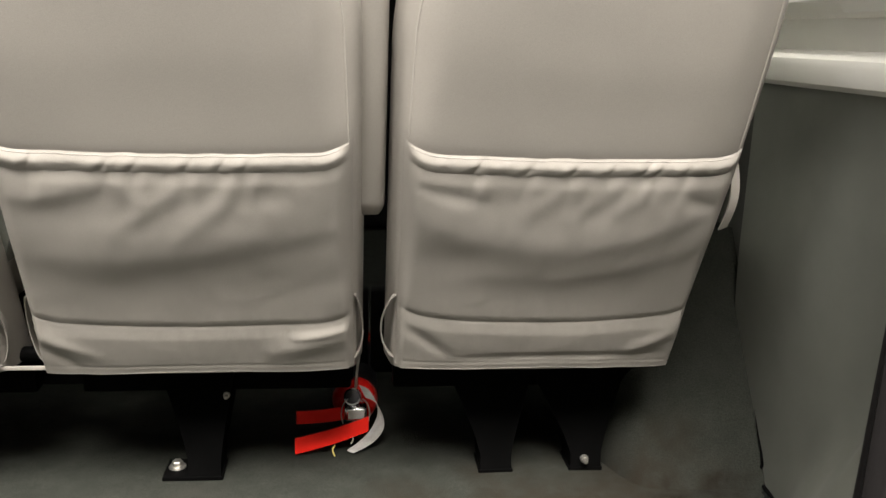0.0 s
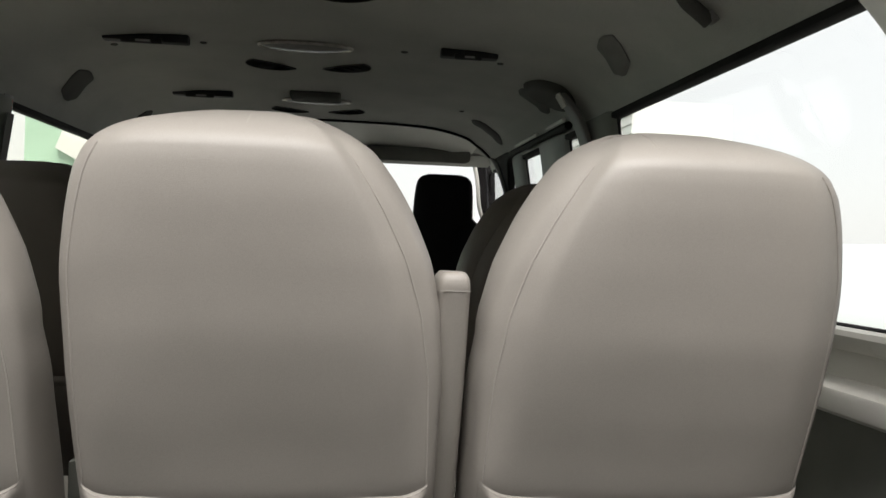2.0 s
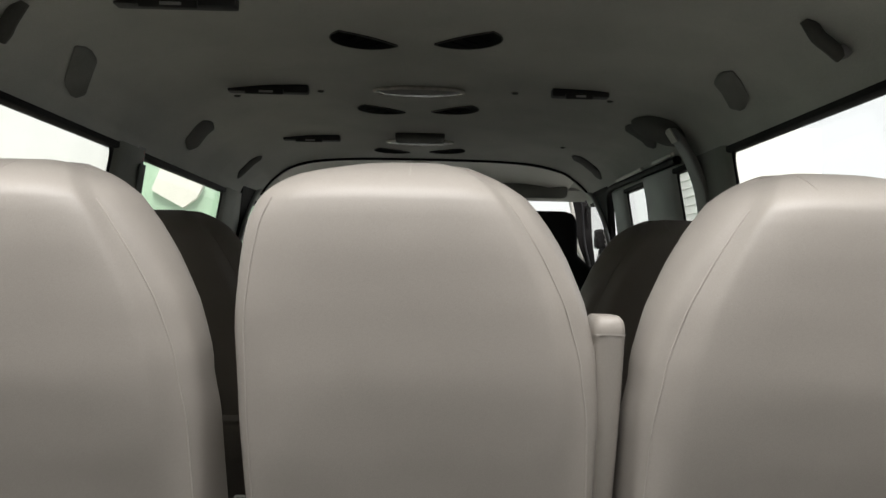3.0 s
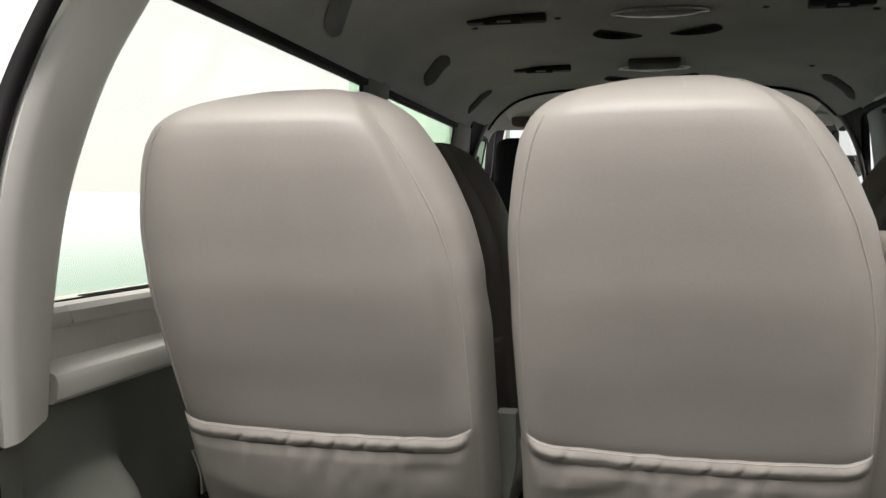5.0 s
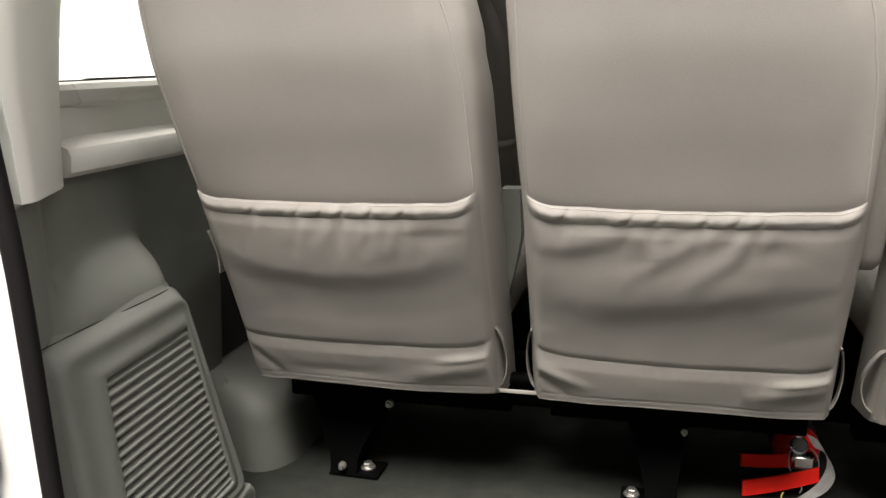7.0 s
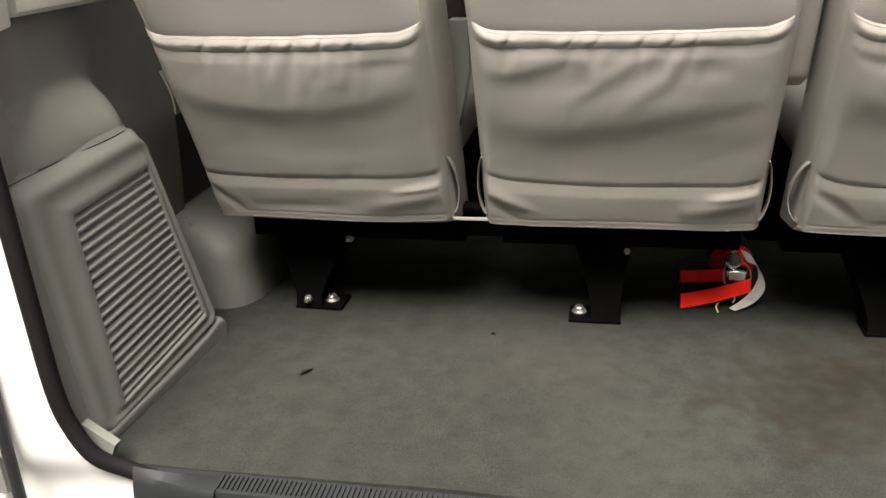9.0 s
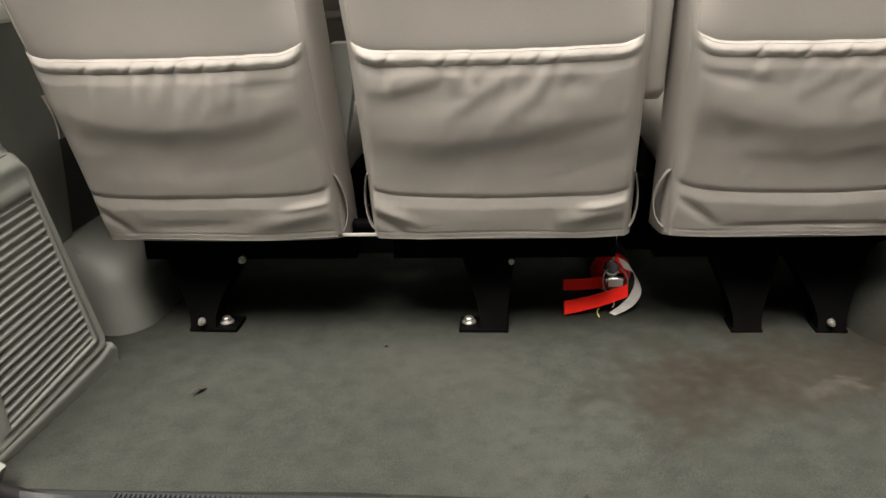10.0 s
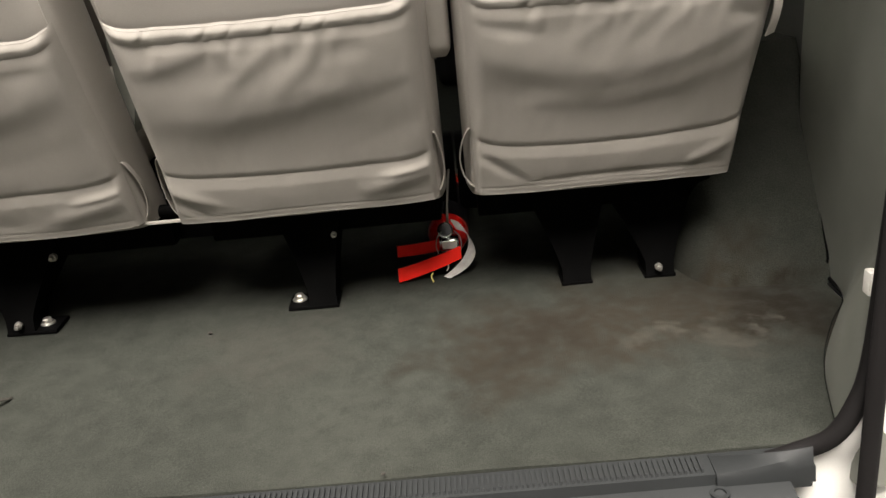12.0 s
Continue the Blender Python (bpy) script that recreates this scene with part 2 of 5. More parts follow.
def rings(bm, loops, closed=True, caps=True):
    """Skins a row of equally long loops of points."""
    rows = [[bm.verts.new(p) for p in loop] for loop in loops]
    n = len(rows[0])
    for a, b in zip(rows, rows[1:]):
        for i in range(n if closed else n - 1):
            j = (i + 1) % n
            bm.faces.new((a[i], a[j], b[j], b[i]))
    if caps and closed:
        bm.faces.new(rows[0])
        bm.faces.new(rows[-1])
    return rows


def tube(bm, path, radius, n=10, flat=1.0, closed=False):
    """A round or oval bar along a path; radius a number or one for each point."""
    pts = [Vector(p) for p in path]
    loops, up = [], Vector((0.0, 0.0, 1.0))
    for i, p in enumerate(pts):
        a = pts[i - 1] if (i or closed) else pts[i]
        b = pts[(i + 1) % len(pts)] if (i < len(pts) - 1 or closed) else pts[i]
        d = (b - a).normalized()
        if abs(d.dot(up)) > 0.92:
            up = Vector((0.0, 1.0, 0.0)) if abs(d.y) < 0.9 else Vector((1.0, 0.0, 0.0))
        side = d.cross(up).normalized()
        up = side.cross(d).normalized()
        r = radius[i] if isinstance(radius, (list, tuple)) else radius
        loops.append([p + side * (math.cos(2 * math.pi * k / n) * r) + up * (math.sin(2 * math.pi * k / n) * r * flat) for k in range(n)])
    if closed:
        loops.append(loops[0])
    rings(bm, loops, caps=not closed)
    if closed:
        bmesh.ops.remove_doubles(bm, verts=bm.verts, dist=1e-6)
    return bm


def smooth_path(points, step=8):
    """A Catmull-Rom line through the points."""
    p = [Vector(q) for q in points]
    p = [p[0] * 2 - p[1]] + p + [p[-1] * 2 - p[-2]]
    out = []
    for a, b, c, d in zip(p, p[1:], p[2:], p[3:]):
        for k in range(step):
            t = k / step
            out.append(0.5 * (2 * b + (c - a) * t + (2 * a - 5 * b + 4 * c - d) * t * t + (3 * b - a - 3 * c + d) * t ** 3))
    return out + [p[-2]]


def turned(bm, profile, n=24, m=None):
    """A lathe form about z from rows of radius and height."""
    loops = [[(m @ Vector((r * math.cos(2 * math.pi * k / n), r * math.sin(2 * math.pi * k / n), z))) if m else
              Vector((r * math.cos(2 * math.pi * k / n), r * math.sin(2 * math.pi * k / n), z)) for k in range(n)] for r, z in profile]
    rings(bm, loops)
    return bm


def sheet(bm, f, nu, nv, thick=None):
    """A grid of points f(u, v), u and v from 0 to 1; thick adds a back face that far behind, by a vector."""
    g = [[bm.verts.new(f(i / nu, j / nv)) for i in range(nu + 1)] for j in range(nv + 1)]
    for j in range(nv):
        for i in range(nu):
            bm.faces.new((g[j][i], g[j][i + 1], g[j + 1][i + 1], g[j + 1][i]))
    if thick is not None:
        t = Vector(thick)
        h = [[bm.verts.new(v.co + t) for v in row] for row in g]
        for j in range(nv):
            for i in range(nu):
                bm.faces.new((h[j][i], h[j + 1][i], h[j + 1][i + 1], h[j][i + 1]))
        rim = [(0, i) for i in range(nu)] + [(j, nu) for j in range(nv)] + [(nv, i) for i in range(nu, 0, -1)] + [(j, 0) for j in range(nv, 0, -1)]
        for (a, b), (c, d) in zip(rim, rim[1:] + rim[:1]):
            bm.faces.new((g[a][b], h[a][b], h[c][d], g[c][d]))
    return bm


def prism(bm, outline, lo, hi, axis="y", m=None):
    """Pushes a flat outline along an axis. For y the outline holds x, z; for x it holds y, z; for z it holds x, y."""
    def place(a, b, d):
        p = Vector({"y": (a, d, b), "x": (d, a, b), "z": (a, b, d)}[axis])
        return m @ p if m else p
    rings(bm, [[place(a, b, lo) for a, b in outline], [place(a, b, hi) for a, b in outline]])
    return bm


def rounded(q, r, n=7):
    """A four-cornered flat outline with rounded corners."""
    out = []
    for i in range(4):
        p, c, d = Vector(q[i - 1]), Vector(q[i]), Vector(q[(i + 1) % 4])
        a, e = c + (p - c).normalized() * r, c + (d - c).normalized() * r
        out += [a.lerp(c, k / n).lerp(c.lerp(e, k / n), k / n) for k in range(n + 1)]
    return out


# ---- ground and distance ----
bm = bmesh.new()
sheet(bm, lambda u, v: Vector(((u - 0.5) * 600, (v - 0.5) * 600, -0.62)), 12, 12)
tagged(obj("ground", bm, CONCRETE), "pale concrete yard around the parked van", "ground", kind="structure")

# unseen wall, added so that sky light enters only from steep above
bm = bmesh.new()
box(bm, (-14, -3.4, -0.63), (14, -3.15, 3.4), 0.02)
tagged(obj("wall_rear_screen", bm, RENDERED), "unseen wall added behind the van to block the low sky", "wall", kind="structure")
# unseen side walls, added to darken faces turned sideways
for s in (-1, 1):
    bm = bmesh.new()
    box(bm, (min(s * 2.5, s * 2.7), -3.16, -0.63), (max(s * 2.5, s * 2.7), -0.75, 1.7 if s < 0 else 2.6), 0.02)
    tagged(obj("wall_side_screen", bm, DARKWALL), "unseen dark wall added beside the van to cut side light", "wall", kind="structure")
# both backdrops emit the overexposed outdoor brightness themselves
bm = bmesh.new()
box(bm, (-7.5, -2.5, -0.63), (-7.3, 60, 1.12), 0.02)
tagged(obj("backdrop", bm, GREEN_GLOW), "glowing pale green backdrop beyond the yard", "backdrop", kind="structure")
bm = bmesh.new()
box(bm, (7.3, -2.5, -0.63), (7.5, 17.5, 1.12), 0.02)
tagged(obj("backdrop", bm, PALE_GLOW), "glowing pale backdrop beyond the yard", "backdrop", kind="structure")
house = thing("building", "white building with horizontal siding boards beside the yard", "building", (7.0, 20, -0.62))
bm = bmesh.new()
box(bm, (6.6, 18.0, -0.63), (9.0, 23.5, 4.4), 0.02)
part("wall", bm, SIDING, house)
board_mesh = None
for k in range(22):
    if board_mesh is None:
        bm = bmesh.new()
        prism(bm, [(6.6, 0.0), (6.555, 0.0), (6.575, 0.21), (6.6, 0.21)], 18.0, 23.5)
        ob = part("siding_board", bm, SIDING, house, smooth=False)
        board_mesh = ob.data
    else:
        ob = new("siding_board", board_mesh)
        ob.parent = house
        ob.matrix_parent_inverse = house.matrix_basis.inverted()
    ob.location = (0, 0, -0.55 + 0.22 * k)



# pale green building further along the yard
hall = thing("building", "pale green rendered building with a white panel across the yard", "building", (-5.0, 15, -0.62))
bm = bmesh.new()
box(bm, (-5.0, 13.0, -0.63), (-3.2, 20.0, 6.5), 0.02)
part("wall", bm, MINT, hall)
bm = bmesh.new()
prism(bm, [(-4.35, 2.62), (-3.65, 2.32), (-3.76, 2.10), (-3.98, 1.94), (-4.50, 2.22)], 12.90, 13.01)
part("panel", bm, SIDING, hall, "white panel")

# ---- floor, walls and roof of the van ----
def carpet_edge(y):
    """Half width of the flat carpet at y."""
    return lerp([(-0.32, 0.70), (-0.30, 0.735), (-0.24, 0.765), (-0.12, 0.80), (0.0, 0.88), (0.08, 0.915), (3.3, 0.93)], y)


def carpet_point(u, v):
    y = -0.302 + 3.5 * v ** 1.8
    x = (2 * u - 1) * (carpet_edge(y) + (0.06 * max(0.0, min(1.0, -y / 0.2)) if u < 0.5 else 0.0))
    n = noise.noise((x * 4, y * 4, 0.3)) * 0.004 + noise.noise((x * 14, y * 14, 1.3)) * 0.0012
    return Vector((x, y, n - 0.003 - (0.006 if v == 0 else 0)))


bm = bmesh.new()
sheet(bm, carpet_point, 90, 120, (0, 0, -0.03))
tagged(obj("floor", bm, CARPET), "grey-green felt carpet with brown stains", "floor", kind="structure")

SIDES = ((-1, 0.0), (1, 0.042))


def wall_x(z, dz):
    return 0.895 - 0.13 * max(0.0, z - 0.77 - dz) if z < 1.3 else 0.826


def glass_x(z, dz):
    """How far out the window glass stands at a height."""
    return 0.926 - 0.088 * (z - 0.758 - dz) / 0.51


def side_wall(s, dz):
    """A side of the van: lower panel, ledge, sill, window posts and rail above the windows."""
    w = thing("wall_left" if s < 0 else "wall_right", "grey-green moulded side wall with light ledge trim", "wall", (s * 0.9, 0, 0), kind="structure")
    zl, zs, zt = 0.636 + dz, 0.768 + dz, (1.268 if s < 0 else 1.258) + dz
    y0 = -0.145
    bm = bmesh.new()
    prism(bm, [(s * 0.945, -0.06), (s * 0.942, 0.3), (s * 0.935, zl + 0.004), (s * 0.99, zl + 0.004), (s * 0.99, -0.06)], 0.335, 3.25)
    part("lower_panel", bm, SHADED_PANEL, w, "lower side panel, darkened to carry the shade")
    bm = bmesh.new()
    lip = [(0.892, zl), (0.872, zl - 0.001), (0.864, zl + 0.006), (0.861, zl + 0.030), (0.866, zl + 0.040), (0.880, zl + 0.046), (0.905, zl + 0.052), (0.985, zl + 0.052), (0.985, zl)]
    prism(bm, [(s * x, z) for x, z in lip], y0, 3.2)
    part("ledge", bm, TRIM, w, "light grey ledge trim")
    bm = bmesh.new()
    up = [(0.910, zl + 0.05), (0.905, zs - 0.035), (0.897, zs - 0.028), (0.893, zs - 0.010), (0.898, zs - 0.002), (0.925, zs + 0.004), (0.98, zs), (0.98, zl + 0.05)]
    prism(bm, [(s * x, z) for x, z in up], y0 + 0.004, 3.2)
    part("sill_panel", bm, TRIM, w, "grey panel below the window")
    # black gasket along the sill
    bm = bmesh.new()
    box(bm, (min(s * 0.922, s * 0.936), 0.0, zs - 0.002), (max(s * 0.922, s * 0.936), 3.1, zs + 0.0055), 0.002)
    part("gasket", bm, RUBBER, w)
    # clip-on cover in the sill
    ya, yb = (-0.075, 0.035) if s < 0 else (-0.055, 0.075)
    bm = bmesh.new()
    rings(bm, [[(s * x, y + k * (0.012 if i < 2 else -0.004), z) for i, (x, z) in enumerate(((0.9030, zs - 0.036), (0.8945, zs - 0.029), (0.8908, zs - 0.010), (0.8965, zs - 0.0012), (0.912, zs - 0.001), (0.912, zs - 0.036)))] for y, k in ((ya, 1), (ya + 0.004, 0.6), (yb - 0.004, -0.6), (yb, -1))])
    part("sill_cover", bm, TRIM, w, "small clip-on trim cover", smooth=False)
    bm = bmesh.new()
    prism(bm, [(s * 0.828, zt - 0.012), (s * 0.822, zt - 0.008), (s * 0.821, zt + 0.006), (s * 0.846, zt + 0.010), (s * 0.846, zt - 0.012)], -0.1, 3.1)
    part("window_band", bm, RUBBER, w, "black window edge band")
    posts = ((1.107, 1.34, PANEL), (2.33, 2.80, PANEL)) if s < 0 else ((1.16, 1.46, PANEL), (1.67, 2.07, STRIP), (2.37, 2.60, STRIP))
    for a, b, mat in posts:
        bm = bmesh.new()
        loops = []
        for k in range(7):
            z = zs - 0.01 + (zt + 0.02 - zs) * k / 6
            x = wall_x(z, dz)
            o = max(x + 0.001, glass_x(z, dz) - 0.003)
            loops.append([(s * (x - 0.004), a + 0.012, z), (s * (x - 0.014), a + 0.03, z), (s * (x - 0.014), b - 0.03, z), (s * (x - 0.004), b - 0.012, z), (s * o, b, z), (s * o, a, z)])
        rings(bm, loops)
        part("window_post", bm, mat, w)
    return w


for s, dz in SIDES:
    side_wall(s, dz)


ROOF = [(0.0, 1.463), (0.30, 1.461), (0.45, 1.456), (0.57, 1.443), (0.66, 1.420), (0.73, 1.388), (0.78, 1.347), (0.81, 1.311), (0.826, 1.268)]


def ceiling_z(x, y):
    a = abs(x)
    z = lerp(ROOF, a) + (0.032 * max(0.0, (a - 0.6) / 0.226) if x > 0 else 0.0)
    flat = max(0.0, min(1.0, (0.85 - a) / 0.25))
    if y > 2.55:
        z -= 0.10 * min(1.0, (y - 2.55) / 0.6) ** 1.5 * flat
    if y < 0.25:
        z -= 0.10 * (0.25 - y) ** 1.5 * flat
    return z


def roof_point(u, v):
    x = 0.826 * math.sin(math.pi / 2 * (2 * u - 1))
    return Vector((x, -0.12 + 3.26 * v, ceiling_z(x, -0.12 + 3.26 * v)))


bm = bmesh.new()
sheet(bm, roof_point, 90, 90, (0, 0, 0.07))
tagged(obj("ceiling", bm, HEADLINER), "dark grey fabric headliner", "ceiling", kind="structure")

# outer skin
bm = bmesh.new()
prism(bm, [(-0.94, 1.40), (-0.80, 1.535), (-0.4, 1.575), (0, 1.585), (0.4, 1.575), (0.80, 1.535), (0.94, 1.40), (0.80, 1.47), (0, 1.54), (-0.80, 1.47)], -0.2, 3.0)
tagged(obj("roof", bm, PAINT), "white painted steel van roof", "roof", kind="structure")


# unseen box added below the floor, closing it off and stopping light from below
bm = bmesh.new()
box(bm, (-0.80, -0.26, -0.625), (0.80, 3.5, -0.045), 0.03)
tagged(obj("wall_underbody", bm, BLACK), "unseen black box closing the space under the van", "underbody", kind="structure")
for s in (-1, 1):
    bm = bmesh.new()
    prism(bm, [(s * 0.985, 0.68), (s * 0.992, 0.3), (s * 0.99, -0.2), (s * 0.96, -0.42), (s * 0.93, -0.42), (s * 0.95, -0.2), (s * 0.94, -0.05), (s * 0.955, 0.68)], -0.28, 3.4)
    tagged(obj("wall_outer", bm, PAINT), "white painted outer side of the van", "body panel", kind="structure")


def window(name, s, dz, a, b, mat):
    zs, zt = 0.768 + dz, 1.258 + dz
    bm = bmesh.new()
    sheet(bm, lambda u, v: Vector((s * (0.926 - 0.088 * v), a - 0.02 + (b - a + 0.04) * u, zs - 0.01 + (zt - zs + 0.02) * v)), 6, 6, (s * 0.004, 0, 0))
    ob = tagged(obj(name, bm, mat), "pale green tinted side window glass", "window", kind="structure")
    ob.visible_shadow = False
    return ob


def gasket(s, dz, a, b):
    """Black seal with rounded corners round a side window."""
    z0, z1 = 0.772 + dz, (1.264 if s < 0 else 1.254) + dz
    q = [(a, z1), (b, z1), (b, z0), (a, z0)]
    wide = [(a - 0.02, z1 + 0.012), (b + 0.02, z1 + 0.012), (b + 0.02, z0 - 0.012), (a - 0.02, z0 - 0.012)]
    slim = [(a - 0.008, z1 + 0.005), (b + 0.008, z1 + 0.005), (b + 0.008, z0 - 0.005), (a - 0.008, z0 - 0.005)]
    loops = [[(s * (glass_x(z, dz) - d), y, z) for y, z in rounded(c, r)] for c, r, d in ((wide, 0.006, 0.004), (slim, 0.035, 0.009), (q, 0.045, 0.008), (q, 0.045, 0.002))]
    bm = bmesh.new()
    rings(bm, loops, caps=False)
    tagged(obj("trim_window_seal", bm, RUBBER), "black rubber seal round a side window", "window seal", kind="structure")


for i, (s, dz, a, b) in enumerate(((-1, 0, -0.2, 1.107), (-1, 0, 1.34, 2.33), (-1, 0, 2.80, 3.1), (1, 0.042, -0.2, 1.16), (1, 0.042, 1.46, 1.67), (1, 0.042, 2.07, 2.37), (1, 0.042, 2.80, 3.30))):
    window("window_%d" % (i + 1), s, dz, a, b, GLASS if s < 0 else SCREEN)
    gasket(s, dz, a, b)


def rear_post(s, dz):
    """The curved light trim beside the rear opening, up to the roof."""
    rows = [(0.780, -0.325, 0.872, -0.155, 0.628), (0.784, -0.325, 0.874, -0.145, 0.70), (0.789, -0.326, 0.875, -0.135, 0.77), (0.800, -0.303, 0.874, -0.108, 0.90),
            (0.806, -0.268, 0.868, -0.075, 1.00), (0.806, -0.215, 0.858, -0.025, 1.11), (0.790, -0.155, 0.842, 0.035, 1.21), (0.755, -0.108, 0.815, 0.085, 1.30),
            (0.70, -0.085, 0.74, 0.10, 1.385), (0.60, -0.08, 0.60, 0.07, 1.437), (0.40, -0.07, 0.40, 0.02, 1.458), (0.0, -0.07, 0.0, 0.00, 1.462)]
    pts = []
    for xr, yr, xf, yf, z in rows:
        z += dz * min(1.0, max(0.0, (0.9 - (z - 0.6)) / 0.9)) if z < 1.4 else 0
        if s > 0 and z > 0.8:
            yf -= 0.06 * min(1.0, (z - 0.8) / 0.3)
            yr -= 0.03 * min(1.0, (z - 0.8) / 0.3)
        inward = Vector((-s, -0.4, -0.0)) if z < 1.25 else Vector((-s * 0.4, -0.1, -0.8))
        a, b = Vector((s * xr - 0.018, yr, z)), Vector((s * xf, yf, z))
        loop = [a - inward * 0.03, a]
        for k in (0.12, 0.22, 0.5, 0.78, 0.9):
            loop.append(a.lerp(b, k) + inward.normalized() * (0.016 * min(1, 4.5 * k * (1 - k) + 0.25)))
        loop += [b, b - inward * 0.03]
        pts.append(loop)
    dense = []
    cols = [smooth_path([r[i] for r in pts], 5) for i in range(len(pts[0]))]
    for j in range(len(cols[0])):
        dense.append([c[j] for c in cols])
    bm = bmesh.new()
    rings(bm, dense)
    return tagged(obj("trim_rear_post", bm, TRIM), "curved light grey plastic trim beside the rear opening", "pillar trim", kind="structure")


for s, dz in SIDES:
    rear_post(s, dz)


def opening_loop(grow=0.0, dy=0.0):
    half = [(0.0, -0.335, -0.026), (0.50, -0.318, -0.022), (0.63, -0.314, -0.014), (0.685, -0.322, 0.006), (0.722, -0.338, 0.036), (0.745, -0.344, 0.085), (0.757, -0.347, 0.15), (0.762, -0.348, 0.30), (0.769, -0.350, 0.55),
            (0.790, -0.350, 0.78), (0.806, -0.312, 0.92), (0.812, -0.252, 1.06), (0.775, -0.19, 1.22), (0.735, -0.14, 1.335), (0.64, -0.105, 1.415), (0.45, -0.09, 1.452), (0.0, -0.085, 1.465)]
    c = Vector((0, 0, 0.7))
    out = []
    for x, y, z in half:
        d = Vector((x, 0, z)) - c
        p = Vector((x, y + dy, z)) + d.normalized() * grow
        out.append(p)
    right = smooth_path(out, 5)
    left = [Vector((-p.x, p.y, p.z)) for p in reversed(right)]
    return [p + Vector((-0.018, 0, 0)) for p in right + left[1:-1]]


bm = bmesh.new()
tube(bm, opening_loop(0.010), 0.013, 10, closed=True)
tagged(obj("trim_door_seal", bm, RUBBER), "black rubber seal round the rear opening", "door seal", kind="structure")
for side in (1, -1):
    # white corner of the body outside the seal, down beside the bumper step
    inner = sorted((p for p in opening_loop(0.018, -0.004) if p.x * side > 0.655), key=lambda p: p.z)
    zs = [p.z for p in inner]
    def corner(u, v):
        z = -0.42 + 1.80 * v
        x0, y0 = float(np.interp(z, zs, [abs(p.x) for p in inner])), float(np.interp(z, zs, [p.y for p in inner]))
        wide = 0.985 - 0.09 * max(0.0, z - 0.75)
        return Vector((side * (x0 + (wide - x0) * u), y0 - 0.012 * math.sin(math.pi * min(1.0, u * 1.2)) + 0.07 * max(0.0, u - 0.8) ** 1.2, z))
    bm = bmesh.new()
    sheet(bm, corner, 14, 90, (0, 0.02, 0))
    tagged(obj("trim_body_corner", bm, PAINT), "white painted steel corner of the van body", "body panel", kind="structure")

bm = bmesh.new()
tube(bm, smooth_path([(0.750, -0.366, -0.20), (0.748, -0.366, 0.0), (0.745, -0.368, 0.2), (0.748, -0.370, 0.5), (0.775, -0.366, 0.80), (0.79, -0.33, 0.93)], 5), 0.013, 10, 0.7)
tagged(obj("trim_outer_strip", bm, RUBBER), "black rubber weather strip beside the rear opening", "weather strip", kind="structure")
bm = bmesh.new()
tube(bm, [(-0.862, -0.374, -0.35), (-0.862, -0.374, 0.0), (-0.860, -0.374, 0.28), (-0.858, -0.374, 0.32)], 0.009, 10)
tube(bm, [(-0.858, -0.374, 0.30), (-0.857, -0.374, 0.375), (-0.857, -0.374, 0.39)], 0.0135, 12)
for k in range(5):
    turned(bm, [(0.010, -0.003), (0.0155, 0.0), (0.010, 0.003)], 12, pose(-0.858, -0.374, 0.30 + 0.009 * k))
tagged(obj("lamp_edge_strip", bm, BLACK), "black ribbed rubber strip on the white body corner", "rubber strip", kind="structure")

# quarter panels by the rear opening, below the posts
FOOT = smooth_path([(0.764, -0.352, 0), (0.756, -0.312, 0), (0.762, -0.25, 0), (0.800, -0.115, 0), (0.863, 0.005, 0), (0.916, 0.085, 0), (0.928, 0.17, 0), (0.934, 0.25, 0), (0.940, 0.345, 0)], 6)
HEAD = smooth_path([(0.778, -0.352, 0), (0.798, -0.318, 0), (0.822, -0.272, 0), (0.843, -0.236, 0), (0.878, -0.200, 0), (0.892, -0.10, 0), (0.896, 0.06, 0), (0.908, 0.18, 0), (0.919, 0.345, 0)], 6)


def rear_quarter(s, dz):
    def f(u, v):
        low = -0.045
        z = low + (0.62 + dz - low) * v
        t = min(1.0, (z + 0.045) / 0.665 * 1.5)
        t = t * t * (3 - 2 * t)
        k = min(len(FOOT) - 2, int(u * (len(FOOT) - 1)))
        w = u * (len(FOOT) - 1) - k
        pf, ph = FOOT[k].lerp(FOOT[k + 1], w), HEAD[k].lerp(HEAD[k + 1], w)
        x, y = pf.x * (1 - t) + ph.x * t, pf.y * (1 - t) + ph.y * t
        if s < 0 and z < 0.424:
            x = max(x, 0.885)
        elif s < 0:
            # the wheel arch cover swells out of the panel just above its seam
            def soft(k):
                k = max(0.0, min(1.0, k))
                return k * k * (3 - 2 * k)
            swell = max(0.0, x - (0.8125 - 0.08 * y))
            def dome(k):
                k = max(0.0, min(1.0, k))
                return (1 - k ** 2.4) ** 0.8
            x -= swell * (0.75 * dome((z - 0.425) / 0.085) + 0.25 * (1 - soft((z - 0.425) / 0.15))) * dome((y + 0.025) / 0.062)
        return Vector((s * x - 0.018 * max(0.0, 1 - u * 2), y, z + 0.020 * v ** 6 * max(0.0, min(1.0, (y + 0.19) / 0.05))))
    bm = bmesh.new()
    sheet(bm, f, 90, 84, (s * 0.05, 0.0, 0))
    return tagged(obj("wall_quarter", bm, PANEL), "smooth grey-green plastic quarter panel", "wall panel", kind="structure")


for s, dz in SIDES:
    rear_quarter(s, dz)


